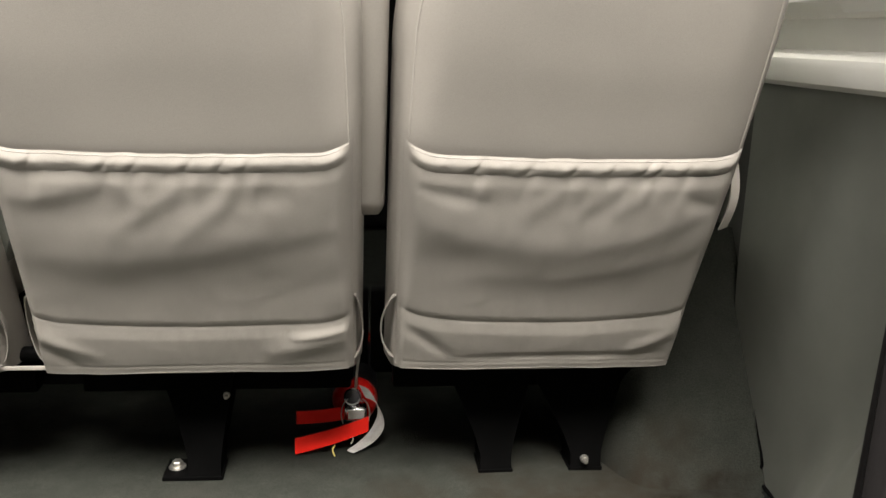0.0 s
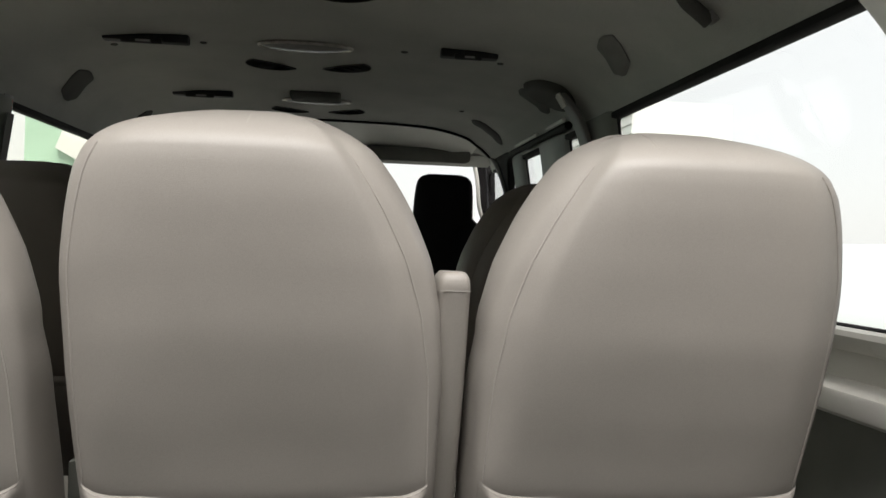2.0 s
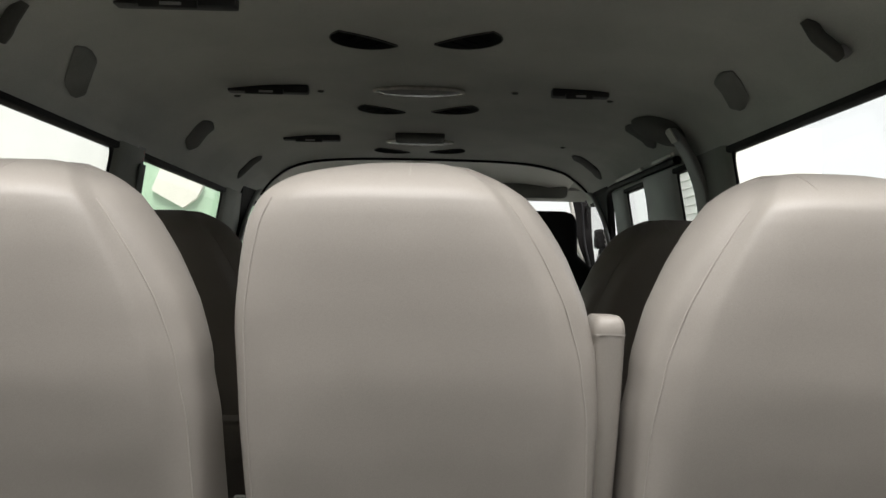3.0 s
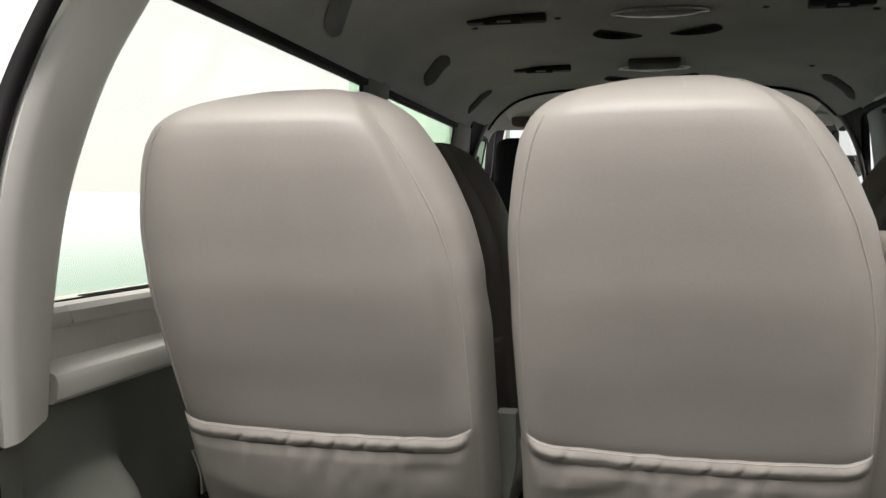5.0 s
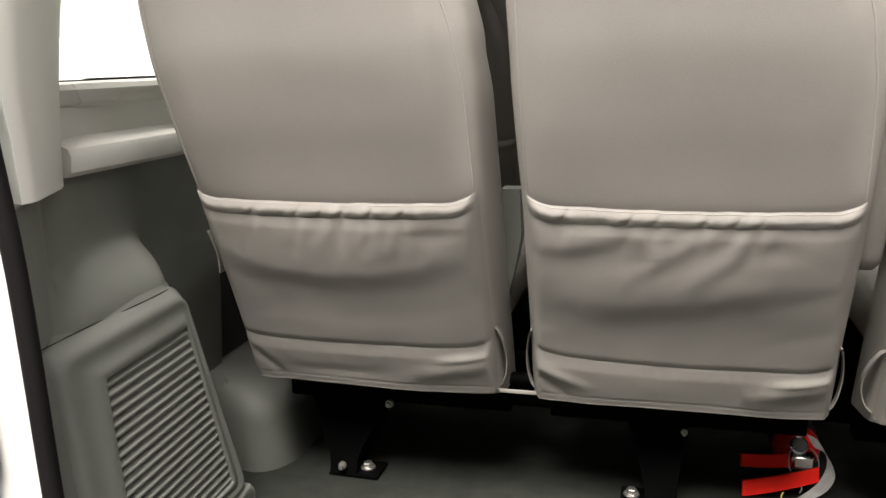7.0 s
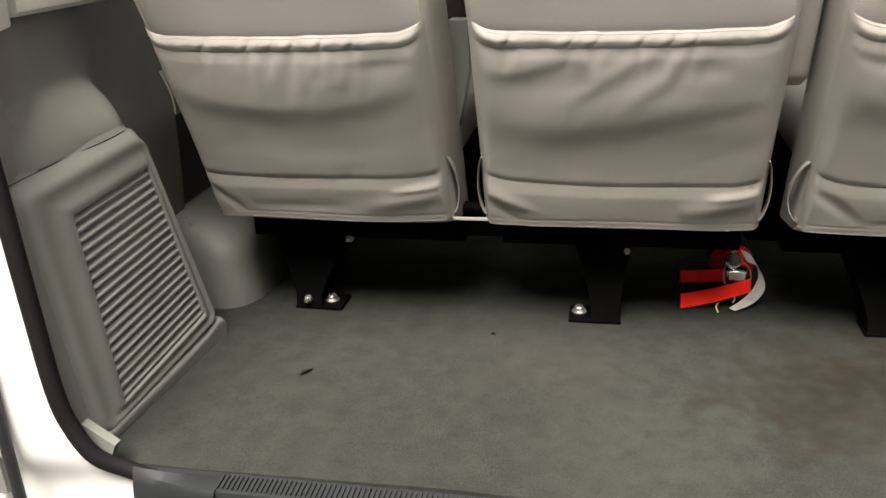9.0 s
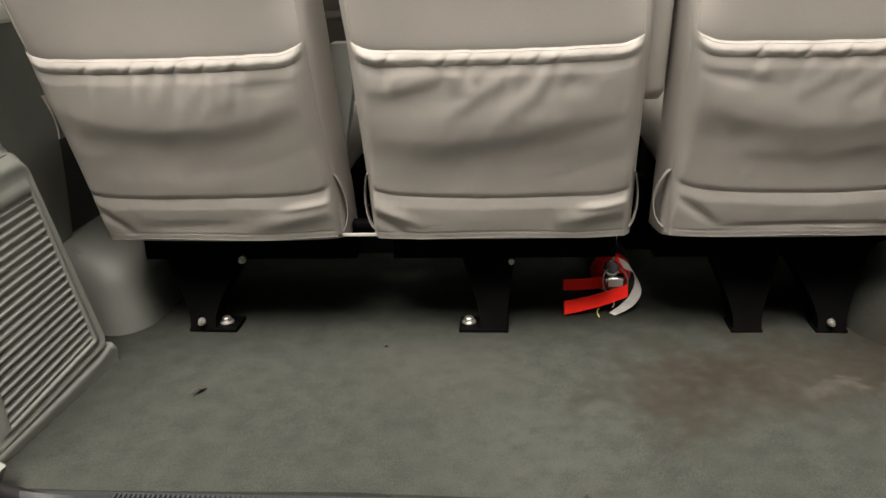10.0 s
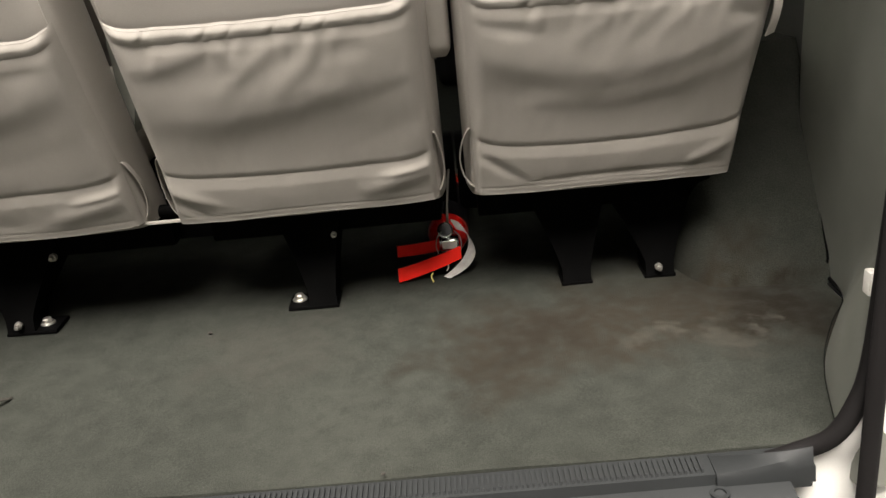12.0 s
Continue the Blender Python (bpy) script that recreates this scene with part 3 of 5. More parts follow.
# ---- left vent box ----
def vent_box():
    b = thing("vent_housing", "grey-green plastic wheel arch cover with louvred vent", "vent housing", (-0.80, -0.06, 0))
    def face(y, z, out=0.0):
        return Vector((-0.765 + 0.08 * y - 0.09 * z + out, y, z))
    front = [(0.0, 0.128), (0.1, 0.095), (0.22, 0.058), (0.40, 0.020), (0.45, 0.010), (0.49, -0.01)]
    def outline(z):
        yf = lerp(front, max(0, z))
        x = face(0, max(0, z)).x
        away = 0.0
        return [(-0.93, -0.322, z), (max(-0.925, x - 0.010 - away), -0.334, z), (max(-0.924, x - 0.017 - away), -0.322, z), (max(-0.924, x - 0.021 - away), -0.29, z), (max(-0.922, x + 0.08 * -0.2 - away * 0.8), -0.2, z), (max(-0.92, x - away * 0.45), yf - 0.10, z), (x + 0.004, yf - 0.035, z), (x - 0.004, yf - 0.012, z), (x - 0.022, yf, z), (x - 0.06, yf + 0.004, z), (-0.93, yf + 0.02, z)]

    # closed shell: inner face, leaning back above the shoulder up to the seam
    def shell(k):
        z = -0.01 + 0.448 * k
        back = 0.021 * max(0.0, (z - 0.380) / 0.058) ** 2
        return [(max(x - back, -0.93), y, zz + 0.055 * (y + 0.30) * max(0.0, zz) / 0.44) for x, y, zz in outline(z)]
    bm = bmesh.new()
    rings(bm, [shell(k / 29) for k in range(30)])
    part("cover", bm, VENT, b)
    # soft raised frame round the louvres
    t = 0.012
    corners = [(-0.288, 0.412), (0.006, 0.432), (0.092, 0.043), (-0.275, 0.010)]
    hole = [(-0.197, 0.352), (-0.002, 0.369), (0.050, 0.070), (-0.205, 0.041)]
    def shrink(q, k):
        cy, cz = sum(p[0] for p in q) / 4, sum(p[1] for p in q) / 4
        return [(cy + (y - cy) * k, cz + (z - cz) * k) for y, z in q]
    bm = bmesh.new()
    loops = []
    def between(k):
        return [(a + (c - a) * k, b + (d - b) * k) for (a, b), (c, d) in zip(corners, hole)]
    # an outer roll, a shallow dish and a second roll beside the opening
    for q, r, h in ((shrink(corners, 1.05), 0.034, -0.006), (shrink(corners, 1.01), 0.032, 0.001), (shrink(corners, 0.985), 0.028, 0.0075), (between(0.14), 0.024, 0.0112), (between(0.24), 0.022, 0.0116), (between(0.36), 0.020, 0.0098), (between(0.52), 0.016, 0.0086), (between(0.66), 0.013, 0.0100), (between(0.76), 0.011, 0.0122), (between(0.88), 0.008, t + 0.0005), (between(0.97), 0.005, t - 0.0012), (hole, 0.004, t - 0.005), (hole, 0.004, -0.012)):
        loops.append([face(y, z, h) for y, z in rounded(q, r)])
    rings(bm, loops, caps=False)
    part("vent_frame", bm, VENT, b)
    # black sheet paints in the shade behind the louvres
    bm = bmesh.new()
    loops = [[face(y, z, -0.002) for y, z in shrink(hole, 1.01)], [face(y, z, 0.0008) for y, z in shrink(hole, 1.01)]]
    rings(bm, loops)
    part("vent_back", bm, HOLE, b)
    n = 20
    for k in range(n):
        v = (k + 0.5) / n
        a = Vector(hole[0]).lerp(Vector(hole[3]), v)
        c = Vector(hole[1]).lerp(Vector(hole[2]), v)
        bm = bmesh.new()
        h = 0.0047
        prof = ((0.001, h * 0.3), (0.0070, -h * 0.95), (0.0092, -h * 0.75), (0.0092, -h * 0.2), (0.003, h * 0.95), (0.001, h))
        rings(bm, [[face(a.x, a.y + dz_, o) for o, dz_ in prof], [face(c.x, c.y + dz_, o) for o, dz_ in prof]])
        part("louvre", bm, VENT, b, smooth=False)
    # foot lip
    bm = bmesh.new()
    loops = []
    for y, z in ((-0.270, 0.010), (-0.1, 0.018), (0.05, 0.028), (0.088, 0.036), (0.103, 0.034), (0.108, 0.026)):
        loops.append([face(y, zz, o) for o, zz in ((-0.01, z + 0.008), (0.006, z + 0.006), (0.011, z + 0.002), (0.012, z - 0.004), (0.010, z - 0.012), (0.008, -0.006), (-0.01, -0.006))])
    rings(bm, loops)
    part("foot_lip", bm, VENT, b)
    # seam of the cover
    bm = bmesh.new()
    line = smooth_path([Vector(p) + Vector((0.0006, 0.0006, 0)) for p in shell(0.965)[1:9]], 4)
    tube(bm, line, 0.0007, 6)
    part("seam", bm, HOLE, b)
    return b


vent_box()
bm = bmesh.new()
prism(bm, [(-0.772, 0.072), (-0.724, 0.038), (-0.735, 0.014), (-0.758, -0.004), (-0.772, 0.02)], -0.322, -0.306)
tagged(obj("trim_corner_tab", bm, VENT), "small light grey plastic tab at the foot of the vent", "trim", kind="structure")


def arch_left():
    bm = bmesh.new()
    loops = []
    for k in range(16):
        z = -0.01 + 0.185 * (k / 15) ** 0.8
        sh = 0.004 * z / 0.2 + (0.0 if z < 0.095 else 0.075 * (1 - max(0.0, 1 - ((z - 0.095) / 0.0805) ** 2) ** 0.5))
        loop = [(-0.95, 0.275, z), (-0.866 - sh * 0.3, 0.236 + sh * 0.5, z)]
        for j in range(11):
            a = math.radians(-105 + 105 * j / 10)
            loop.append((-0.812 - sh + 0.068 * math.cos(a), 0.305 + sh + 0.085 * math.sin(a), z))
        loop += [(-0.742 - sh, 0.60, z), (-0.76 - sh, 0.75, z), (-0.93, 0.80, z)]
        loops.append(loop)
    rings(bm, loops)
    return tagged(obj("wall_arch_left", bm, VENT), "rounded grey plastic wheel arch beside the seat", "wheel arch", kind="structure")


def arch_right():
    def f(u, v):
        x = 0.665 + 0.29 * u
        y = 0.185 + 0.27 * v - 0.029 * u
        z = -0.004 + 0.40 * v ** 1.05
        edge = max(0.0, 1 - u / 0.22)
        y += 0.10 * edge ** 2
        z += noise.noise((x * 9, y * 9, 3)) * 0.004
        return Vector((x, y, z))
    bm = bmesh.new()
    sheet(bm, f, 26, 26, (0, 0.3, -0.02))
    return tagged(obj("floor_arch_right", bm, CARPET), "stained grey carpet over the wheel arch", "wheel arch", kind="structure")


arch_left()
arch_right()
# dark gap where the carpet meets the side
bm = bmesh.new()
gap = [Vector((FOOT[k].x - 0.018 * max(0.0, 1 - k / 18) - 0.003, FOOT[k].y, 0.0005)) for k in range(10, 39)]
gap += [Vector((0.926 + 0.008 * k / 12, 0.158 + 0.27 * k / 12, 0.006 + 0.40 * (k / 12) ** 1.05)) for k in range(1, 11)]
tube(bm, smooth_path(gap, 2), [lerp(((0, 0.0006), (40, 0.0008), (48, 0.0040), (58, 0.0036), (64, 0.0010), (78, 0.0008)), k) for k in range(2 * len(gap) - 1)], 6)
tagged(obj("trim_carpet_gap", bm, HOLE), "dark gap between the carpet and the side panel", "gap", kind="structure")

bm = bmesh.new()
box(bm, (0.752, -0.312, 0.214), (0.764, -0.294, 0.246), 0.003)
tagged(obj("trim_clip", bm, PAPER), "small white plastic clip beside the door seal", "clip", kind="structure")

# ---- sill ----
bm = bmesh.new()
prism(bm, [(-0.297, -0.016), (-0.304, -0.006), (-0.318, -0.005), (-0.346, -0.008), (-0.350, -0.030), (-0.30, -0.05)], -0.69, 0.69, "x")
sill = tagged(obj("trim_rear_sill", bm, SILL), "dark grey plastic sill plate with ribbed tread", "sill plate", kind="structure")
bm = bmesh.new()
prism(bm, [(-0.346, -0.030), (-0.350, -0.022), (-0.398, -0.028), (-0.412, -0.042), (-0.412, -0.25), (-0.346, -0.25)], -0.655, 0.655, "x")
for x in (-0.52, 0.56):
    turned(bm, [(0.013, -0.03), (0.013, -0.0235), (0.008, -0.0235), (0.007, -0.030)], 14, pose(x, -0.366, 0.003))
tagged(obj("trim_bumper_step", bm, SILL), "dark grey plastic bumper step", "bumper", kind="structure")
rib_mesh = None
for k in range(150):
    x = -0.56 + 1.105 * k / 149
    if rib_mesh is None:
        bm = bmesh.new()
        prism(bm, [(-0.312, -0.0055), (-0.314, -0.001), (-0.340, -0.003), (-0.342, -0.008)], -0.0018, 0.0018, "x")
        rib = part("rib", bm, SILL, sill, smooth=False)
        rib_mesh = rib.data
    else:
        rib = new("rib", rib_mesh)
        rib.parent = sill
    rib.location = (x, 0, 0)
for s in (-1, 1):
    # the plate rises to a tip outside the seal
    bm = bmesh.new()
    loops = []
    for k in range(9):
        v = k / 8
        x, up = s * (0.56 + 0.124 * v), 0.026 * v ** 1.6
        y0 = -0.306 - 0.034 * v
        loops.append([(x, y0, -0.034), (x, y0 - 0.001, -0.006 + up), (x, y0 - 0.006, -0.003 + up), (x, -0.349, -0.005 + up * 0.75), (x, -0.354, -0.012 + up * 0.3), (x, -0.354, -0.034)])
    rings(bm, loops)
    part("sill_end", bm, SILL, sill)


# ---- passenger seats ----
BACK = [(0.225, 0.166), (0.35, 0.112), (0.47, 0.053), (0.59, 0.0), (0.70, -0.036), (0.80, -0.062), (0.90, -0.080), (0.97, -0.088), (1.02, -0.088), (1.036, -0.081), (1.047, -0.066), (1.058, -0.046), (1.068, -0.022), (1.076, 0.004), (1.080, 0.022)]
STRAIGHT = [(0.225, 0.234), (0.59, 0.229), (0.75, 0.241), (0.87, 0.246), (0.95, 0.240), (1.00, 0.233), (1.03, 0.218), (1.045, 0.206), (1.058, 0.191), (1.070, 0.170), (1.076, 0.150), (1.080, 0.12)]
TAPER = [(0.225, 0.229), (0.59, 0.229), (0.75, 0.229), (0.83, 0.219), (0.90, 0.194), (0.96, 0.160), (1.00, 0.132), (1.03, 0.106), (1.045, 0.091), (1.058, 0.078), (1.070, 0.062), (1.076, 0.050), (1.080, 0.036)]
DEEP = [(0.225, 0.11), (0.59, 0.135), (0.90, 0.13), (1.00, 0.128), (1.03, 0.125), (1.045, 0.112), (1.058, 0.092), (1.070, 0.062), (1.076, 0.035), (1.080, 0.012)]


def curve_of(table):
    """A smooth version of a table of heights and values."""
    zs = np.linspace(table[0][0], table[-1][0], 400)
    v = np.interp(zs, *zip(*table))
    for _ in range(2):
        v = np.convolve(np.pad(v, 4, mode="reflect", reflect_type="odd"), np.ones(9) / 9, mode="valid")
    return lambda z: float(np.interp(z, zs, v))


# how each back pocket hangs: across from -1 to 1, down from 0 at the hem to 1 at the lower edge
FOLDS_LEFT = {
    "gathers": (-0.55, -0.22, -0.05, 0.10, 0.30, 0.52), "tuck": (0.718, 0.012, -0.004),
    "ridges": ((-1.05, 0.16, -0.05, 0.27, 0.95, 0.15, 0.0080, 0.22, 0.095), (-0.9, 0.60, 0.0, 0.62, 0.95, 0.60, 0.0020, 0.10, 0.10)),
    "creases": ((0.30, 0.02, 0.10, 0.17, 0.0020, 0.030), (0.50, 0.02, 0.35, 0.20, 0.0020, 0.030), (-0.05, 0.03, -0.15, 0.18, 0.0015, 0.030), (0.50, 0.085, 0.88, 0.075, -0.0024, 0.034),
                (0.45, 0.89, 0.98, 0.81, 0.0050, 0.042), (0.60, 0.80, 0.98, 0.765, 0.0030, 0.016), (-0.98, 0.79, -0.72, 0.96, -0.0040, 0.025), (-0.60, 0.92, 0.20, 0.90, -0.0018, 0.03)),
}
FOLDS_MIDDLE = {
    "gathers": (-0.74, -0.34, -0.18, 0.10, 0.28, 0.42), "tuck": (0.738, -0.020, -0.006),
    "ridges": ((-1.0, 0.34, -0.1, 0.355, 1.0, 0.10, 0.0066, 0.20, 0.100), (-1.0, 0.12, -0.70, 0.10, -0.30, 0.02, 0.0040, 0.07, 0.050)),
    "creases": ((-0.26, 0.02, -0.22, 0.16, 0.0038, 0.045), (0.14, 0.02, -0.42, 0.27, 0.0030, 0.035), (0.42, 0.02, -0.02, 0.30, 0.0034, 0.040), (0.40, 0.09, 0.70, 0.12, -0.0014, 0.035), (0.60, 0.30, 0.98, 0.24, 0.0025, 0.045),
                (0.50, 0.88, 0.98, 0.80, 0.0050, 0.042), (0.62, 0.80, 0.98, 0.770, 0.0030, 0.016), (-0.98, 0.79, -0.62, 0.90, 0.0040, 0.028), (-0.95, 0.86, -0.72, 0.98, -0.0030, 0.022)),
}
FOLDS_RIGHT = {
    "gathers": (-0.58, -0.28, -0.02, 0.20, 0.40, 0.49, 0.66), "tuck": (0.728, -0.030, -0.030),
    "ridges": ((-1.05, 0.14, -0.10, 0.32, 1.05, 0.05, 0.0066, 0.18, 0.100), (-0.6, 0.44, 0.20, 0.45, 1.05, 0.26, 0.0035, 0.09, 0.07)),
    "creases": ((-0.02, 0.03, -0.32, 0.20, 0.0024, 0.034), (0.22, 0.03, -0.02, 0.22, 0.0026, 0.034), (0.45, 0.03, 0.22, 0.20, 0.0024, 0.034), (-0.92, 0.07, -0.45, 0.13, -0.0032, 0.028), (0.70, 0.10, 0.95, 0.16, -0.0030, 0.028),
                (-0.95, 0.76, -0.62, 0.93, -0.0030, 0.024), (0.62, 0.90, 0.97, 0.78, 0.0038, 0.030), (-0.55, 0.935, 0.90, 0.925, -0.0024, 0.016)),
}

back_y, half_straight, half_taper, deep = (curve_of(t) for t in (BACK, STRAIGHT, TAPER, DEEP))


def seat(s, cx, narrow=0.0, seed=1, wider=0.0, dy=0.0, label="beige-grey leatherette rear seat with a gathered back pocket", group="rear bench seats", hide=None, folds=None, rise=0.0):
    """A seat seen from behind; s = 1 tapers on the +x side, -1 on the other. narrow draws the outer foot in, rise lifts the top."""
    base = thing("passenger_seat", label, "seat", (cx, 0.25 + dy, 0), group)
    hide = hide or LEATHER
    folds = folds or FOLDS_MIDDLE
    fine = 1.0 if hide is LEATHER else 0.4

    def halves(z):
        lo, hi = (half_straight(z), half_taper(z)) if s > 0 else (half_taper(z), half_straight(z))
        more = wider * min(1.0, max(0.0, (z - 0.59) / 0.2))
        lo, hi = (lo + more, hi) if s > 0 else (lo, hi + more)
        pull = narrow * max(0.0, (0.59 - z) / 0.36)
        return lo - (pull if s > 0 else 0), hi - (pull if s < 0 else 0)

    levels = [0.225 + 0.795 * k / 40 for k in range(41)] + [1.027, 1.033, 1.038, 1.043, 1.048, 1.053, 1.058, 1.063, 1.067, 1.071, 1.074, 1.077, 1.0795]
    def section(z, a):
        """The seat's outline at a height, by angle."""
        lo, hi = halves(z)
        yb, t = back_y(z), deep(z)
        c, d = math.cos(a), math.sin(a)
        power = lerp(((0.6, 7.0), (0.8, 4.6), (1.03, 4.6), (1.08, 4.0)), z) if c * s > 0 else lerp(((0.9, 7.0), (1.03, 5.5), (1.08, 4.5)), z)
        ux = math.copysign(abs(c) ** (2 / power), c)
        uy = math.copysign(abs(d) ** (2 / power), d)
        flare = lerp(((0.2, 0.018), (0.8, 0.020), (0.97, 0.044), (1.04, 0.050), (1.08, 0.03)), z) if ux * s > 0 else lerp(((0.2, 0.016), (0.9, 0.020), (1.03, 0.012), (1.08, 0.0)), z)
        x = ux * ((hi if ux > 0 else lo) + flare * ((uy + 1) / 2) ** 0.8)
        y = yb + t / 2 + uy * t / 2
        # the back face bows a little
        if uy < 0:
            y -= 0.012 * (1 - ux * ux) * (-uy)
            k = max(0.0, min(1.0, (abs(ux) - 0.76) / 0.16)) * max(0.0, min(1.0, (z - 0.60) / 0.12))
            # the panel gives way a little above the pocket
            k2 = max(0.0, min(1.0, (0.84 + 0.02 * math.sin(seed) - 0.40 * abs(x - 0.03 * math.cos(seed)) - z) / 0.24))
            y += 0.0045 * k2 * k2 * (3 - 2 * k2) * (1 - ux ** 4) * (-uy)
            y += (lerp(((0.7, 0.010), (0.85, 0.019)), z) if ux * s > 0 else 0.005) * k * k * (3 - 2 * k) * (-uy)
        y += noise.noise((x * 3.2 + seed, z * 3.6, seed)) * 0.0065 + noise.noise((x * 16, z * 13, seed * 3.3)) * 0.0006
        lift = rise * max(0.0, min(1.0, (z - 0.85) / 0.18))
        return Vector((cx + x, y + dy, z + lift + (0.005 * (1 - ux ** 4) if z > 1.0 else 0)))

    nseg = 96
    loops = [[section(z, 2 * math.pi * k / nseg) for k in range(nseg)] for z in levels]
    bm = bmesh.new()
    rings(bm, loops)
    backrest = part("backrest", bm, hide, base)

    # seams along the two edges of the back panel and over the top
    for side in (-1, 1):
        corner = lambda z: -math.pi / 2 + side * math.radians(lerp(((0.25, 60), (0.6, 60), (0.8, 55), (1.02, 50)), z) if side * s > 0 else lerp(((0.25, 60), (0.6, 60), (0.9, 56), (1.02, 50)), z))
        path = [section(0.245 + 0.78 * k / 47, corner(0.245 + 0.78 * k / 47)) for k in range(48)]
        bm = bmesh.new()
        tube(bm, path, 0.0015, 6)
        part("seam", bm, PIPING if hide is LEATHER else hide, backrest, "stitched seam")

    bm = bmesh.new()
    tube(bm, [(cx - 0.022, back_y(z) - 0.0118 + dy, z + rise + 0.0046) for z in (1.048, 1.055, 1.062, 1.069, 1.075)], 0.0012, 6)
    part("top_seam", bm, PIPING if hide is LEATHER else hide, backrest)

    # pocket
    BAND = 0.024

    def step(v):
        v = max(0.0, min(1.0, v))
        return v * v * (3 - 2 * v)

    def rim_z(q):
        return 0.590 + 0.017 * max(0.0, (abs(q) - 0.80) / 0.20) ** 2 - 0.004 * (1 - q * q)

    def wrap(q, z, d):
        """A point d outside the back panel, drawn in to its edges."""
        lo, hi = halves(z)
        start = lerp(((0.27, 0.955), (0.45, 0.88)), z)
        edge = max(0.0, (abs(q) - start) / (1 - start))
        d = d * (1 - edge ** 2) + 0.0012 * edge
        y = back_y(z) + lerp(((0.25, 0.007), (0.50, 0.016)), z) * edge ** 3 - 0.012 * (1 - q * q)
        return Vector((cx + q * ((hi if q > 0 else lo) - 0.001), y - d * 0.91 + dy, z - d * 0.40))

    def tuck_line(q):
        mid, left, right = folds["tuck"]
        return mid + (left if q < 0 else right) * q * q - 0.035 * q ** 8 + 0.004 * math.sin(q * 5 + seed)

    def pocket(u, v):
        q = 2 * u - 1
        z0 = rim_z(q) - BAND * 0.92
        z = z0 + (0.238 + 0.002 * math.sin(q * 4 + seed) - z0) * v
        d = 0.0070 + 0.002 * step(v / 0.06)
        # sagging ridges: broad above, drawn in below
        for q0, v0, qm, vm, q1, v1, amp, above, below in folds["ridges"]:
            t = (q - q0) / (q1 - q0)
            if 0 < t < 1:
                m = (qm - q0) / (q1 - q0)
                line = v0 * (t - m) * (t - 1) / m + vm * t * (t - 1) / (m * (m - 1)) + v1 * t * (t - m) / (1 - m)
                w = v - line
                d += amp * math.sin(math.pi * t) ** 0.6 * math.exp(-(w / (above if w < 0 else below)) ** 2)
        # straight creases running down from the gathers and into the corners
        for a0, b0, a1, b1, amp, wide in folds["creases"]:
            ax, ay = (q - a0) * 0.7, v - b0
            bx, by = (a1 - a0) * 0.7, b1 - b0
            t = max(0.0, min(1.0, (ax * bx + ay * by) / (bx * bx + by * by)))
            r = math.hypot(ax - t * bx, ay - t * by)
            d += (0.75 if b0 < 0.5 else 1.0) * amp * math.exp(-(r / (1.25 * wide)) ** 2) * math.sin(math.pi * (0.15 + 0.78 * t))
        for c in folds["gathers"]:
            w = q - c + 0.45 * v
            d -= 0.0012 * math.exp(-(w / 0.034) ** 2) * math.exp(-(v / 0.10) ** 2)
            d += 0.0012 * math.exp(-((w - 0.07) / 0.045) ** 2) * math.exp(-((v - 0.04) / 0.10) ** 2)
        # tuck above the bottom flap, then the flap and its stitched edge
        tuck = tuck_line(q)
        d += 0.0016 * step((v - tuck + 0.22) / 0.20) * (1 - step((v - tuck + 0.034) / 0.040))
        d -= 0.0010 * math.exp(-((v - tuck - 0.004) / 0.007) ** 2)
        d += 0.0034 * step((v - tuck) / 0.08) * (1 - 0.75 * step((v - tuck - 0.07) / (0.98 - tuck)))
        d -= 0.0006 * math.exp(-((v - 0.962) / 0.006) ** 2)
        d += 0.0022 * noise.noise((q * 1.8, v * 2.2, seed * 1.7)) + 0.0011 * noise.noise((q * 4 + v * 2, v * 6, seed * 2.3)) + 0.0005 * noise.noise((q * 14, v * 12, seed * 3.1))
        return wrap(q, z, d)

    bm = bmesh.new()
    sheet(bm, pocket, round(140 * fine), round(190 * fine))
    bag = part("back_pocket", bm, hide, base, "gathered leatherette pocket with sagging folds")

    def hem(u, v):
        q = 2 * u - 1
        d = 0.0018 + 0.0050 * step((v + 0.08) / 0.62) + 0.0024 * math.sin(math.pi * v) ** 0.8
        for c in folds["gathers"]:
            # pinches that lean over to one side between puffed stretches
            w = q - c - 0.075 * (0.5 - v)
            d -= 0.0022 * math.exp(-(w / 0.018) ** 2) * (0.05 + 0.95 * v) * (1 - 0.7 * v ** 3)
            d += 0.0018 * math.exp(-((w + 0.055) / 0.032) ** 2) * v * (1 - v ** 3)
        d += 0.0014 * noise.noise((q * 7, v, seed)) + 0.0006 * noise.noise((q * 22, v * 2, seed))
        top = 0.0010 * noise.noise((q * 6, 3, seed)) - 0.0005 * sum(math.exp(-((q - c - 0.03) / 0.03) ** 2) for c in folds["gathers"])
        return wrap(q, rim_z(q) - BAND * v + top * (1 - v), d)

    bm = bmesh.new()
    sheet(bm, hem, round(240 * fine), 14)
    part("pocket_hem", bm, hide, bag, "ruched elastic hem")
    bm = bmesh.new()
    tube(bm, [hem(0.012 + 0.976 * k / 120, 0.12) for k in range(121)], 0.0006, 8)
    part("hem_edge", bm, hide, bag, "folded hem edge")
    bm = bmesh.new()
    tube(bm, [pocket(k / 60, 1.0) + Vector((0, 0.001, 0)) for k in range(61)], 0.0014, 6)
    part("flap_hem", bm, hide, bag)
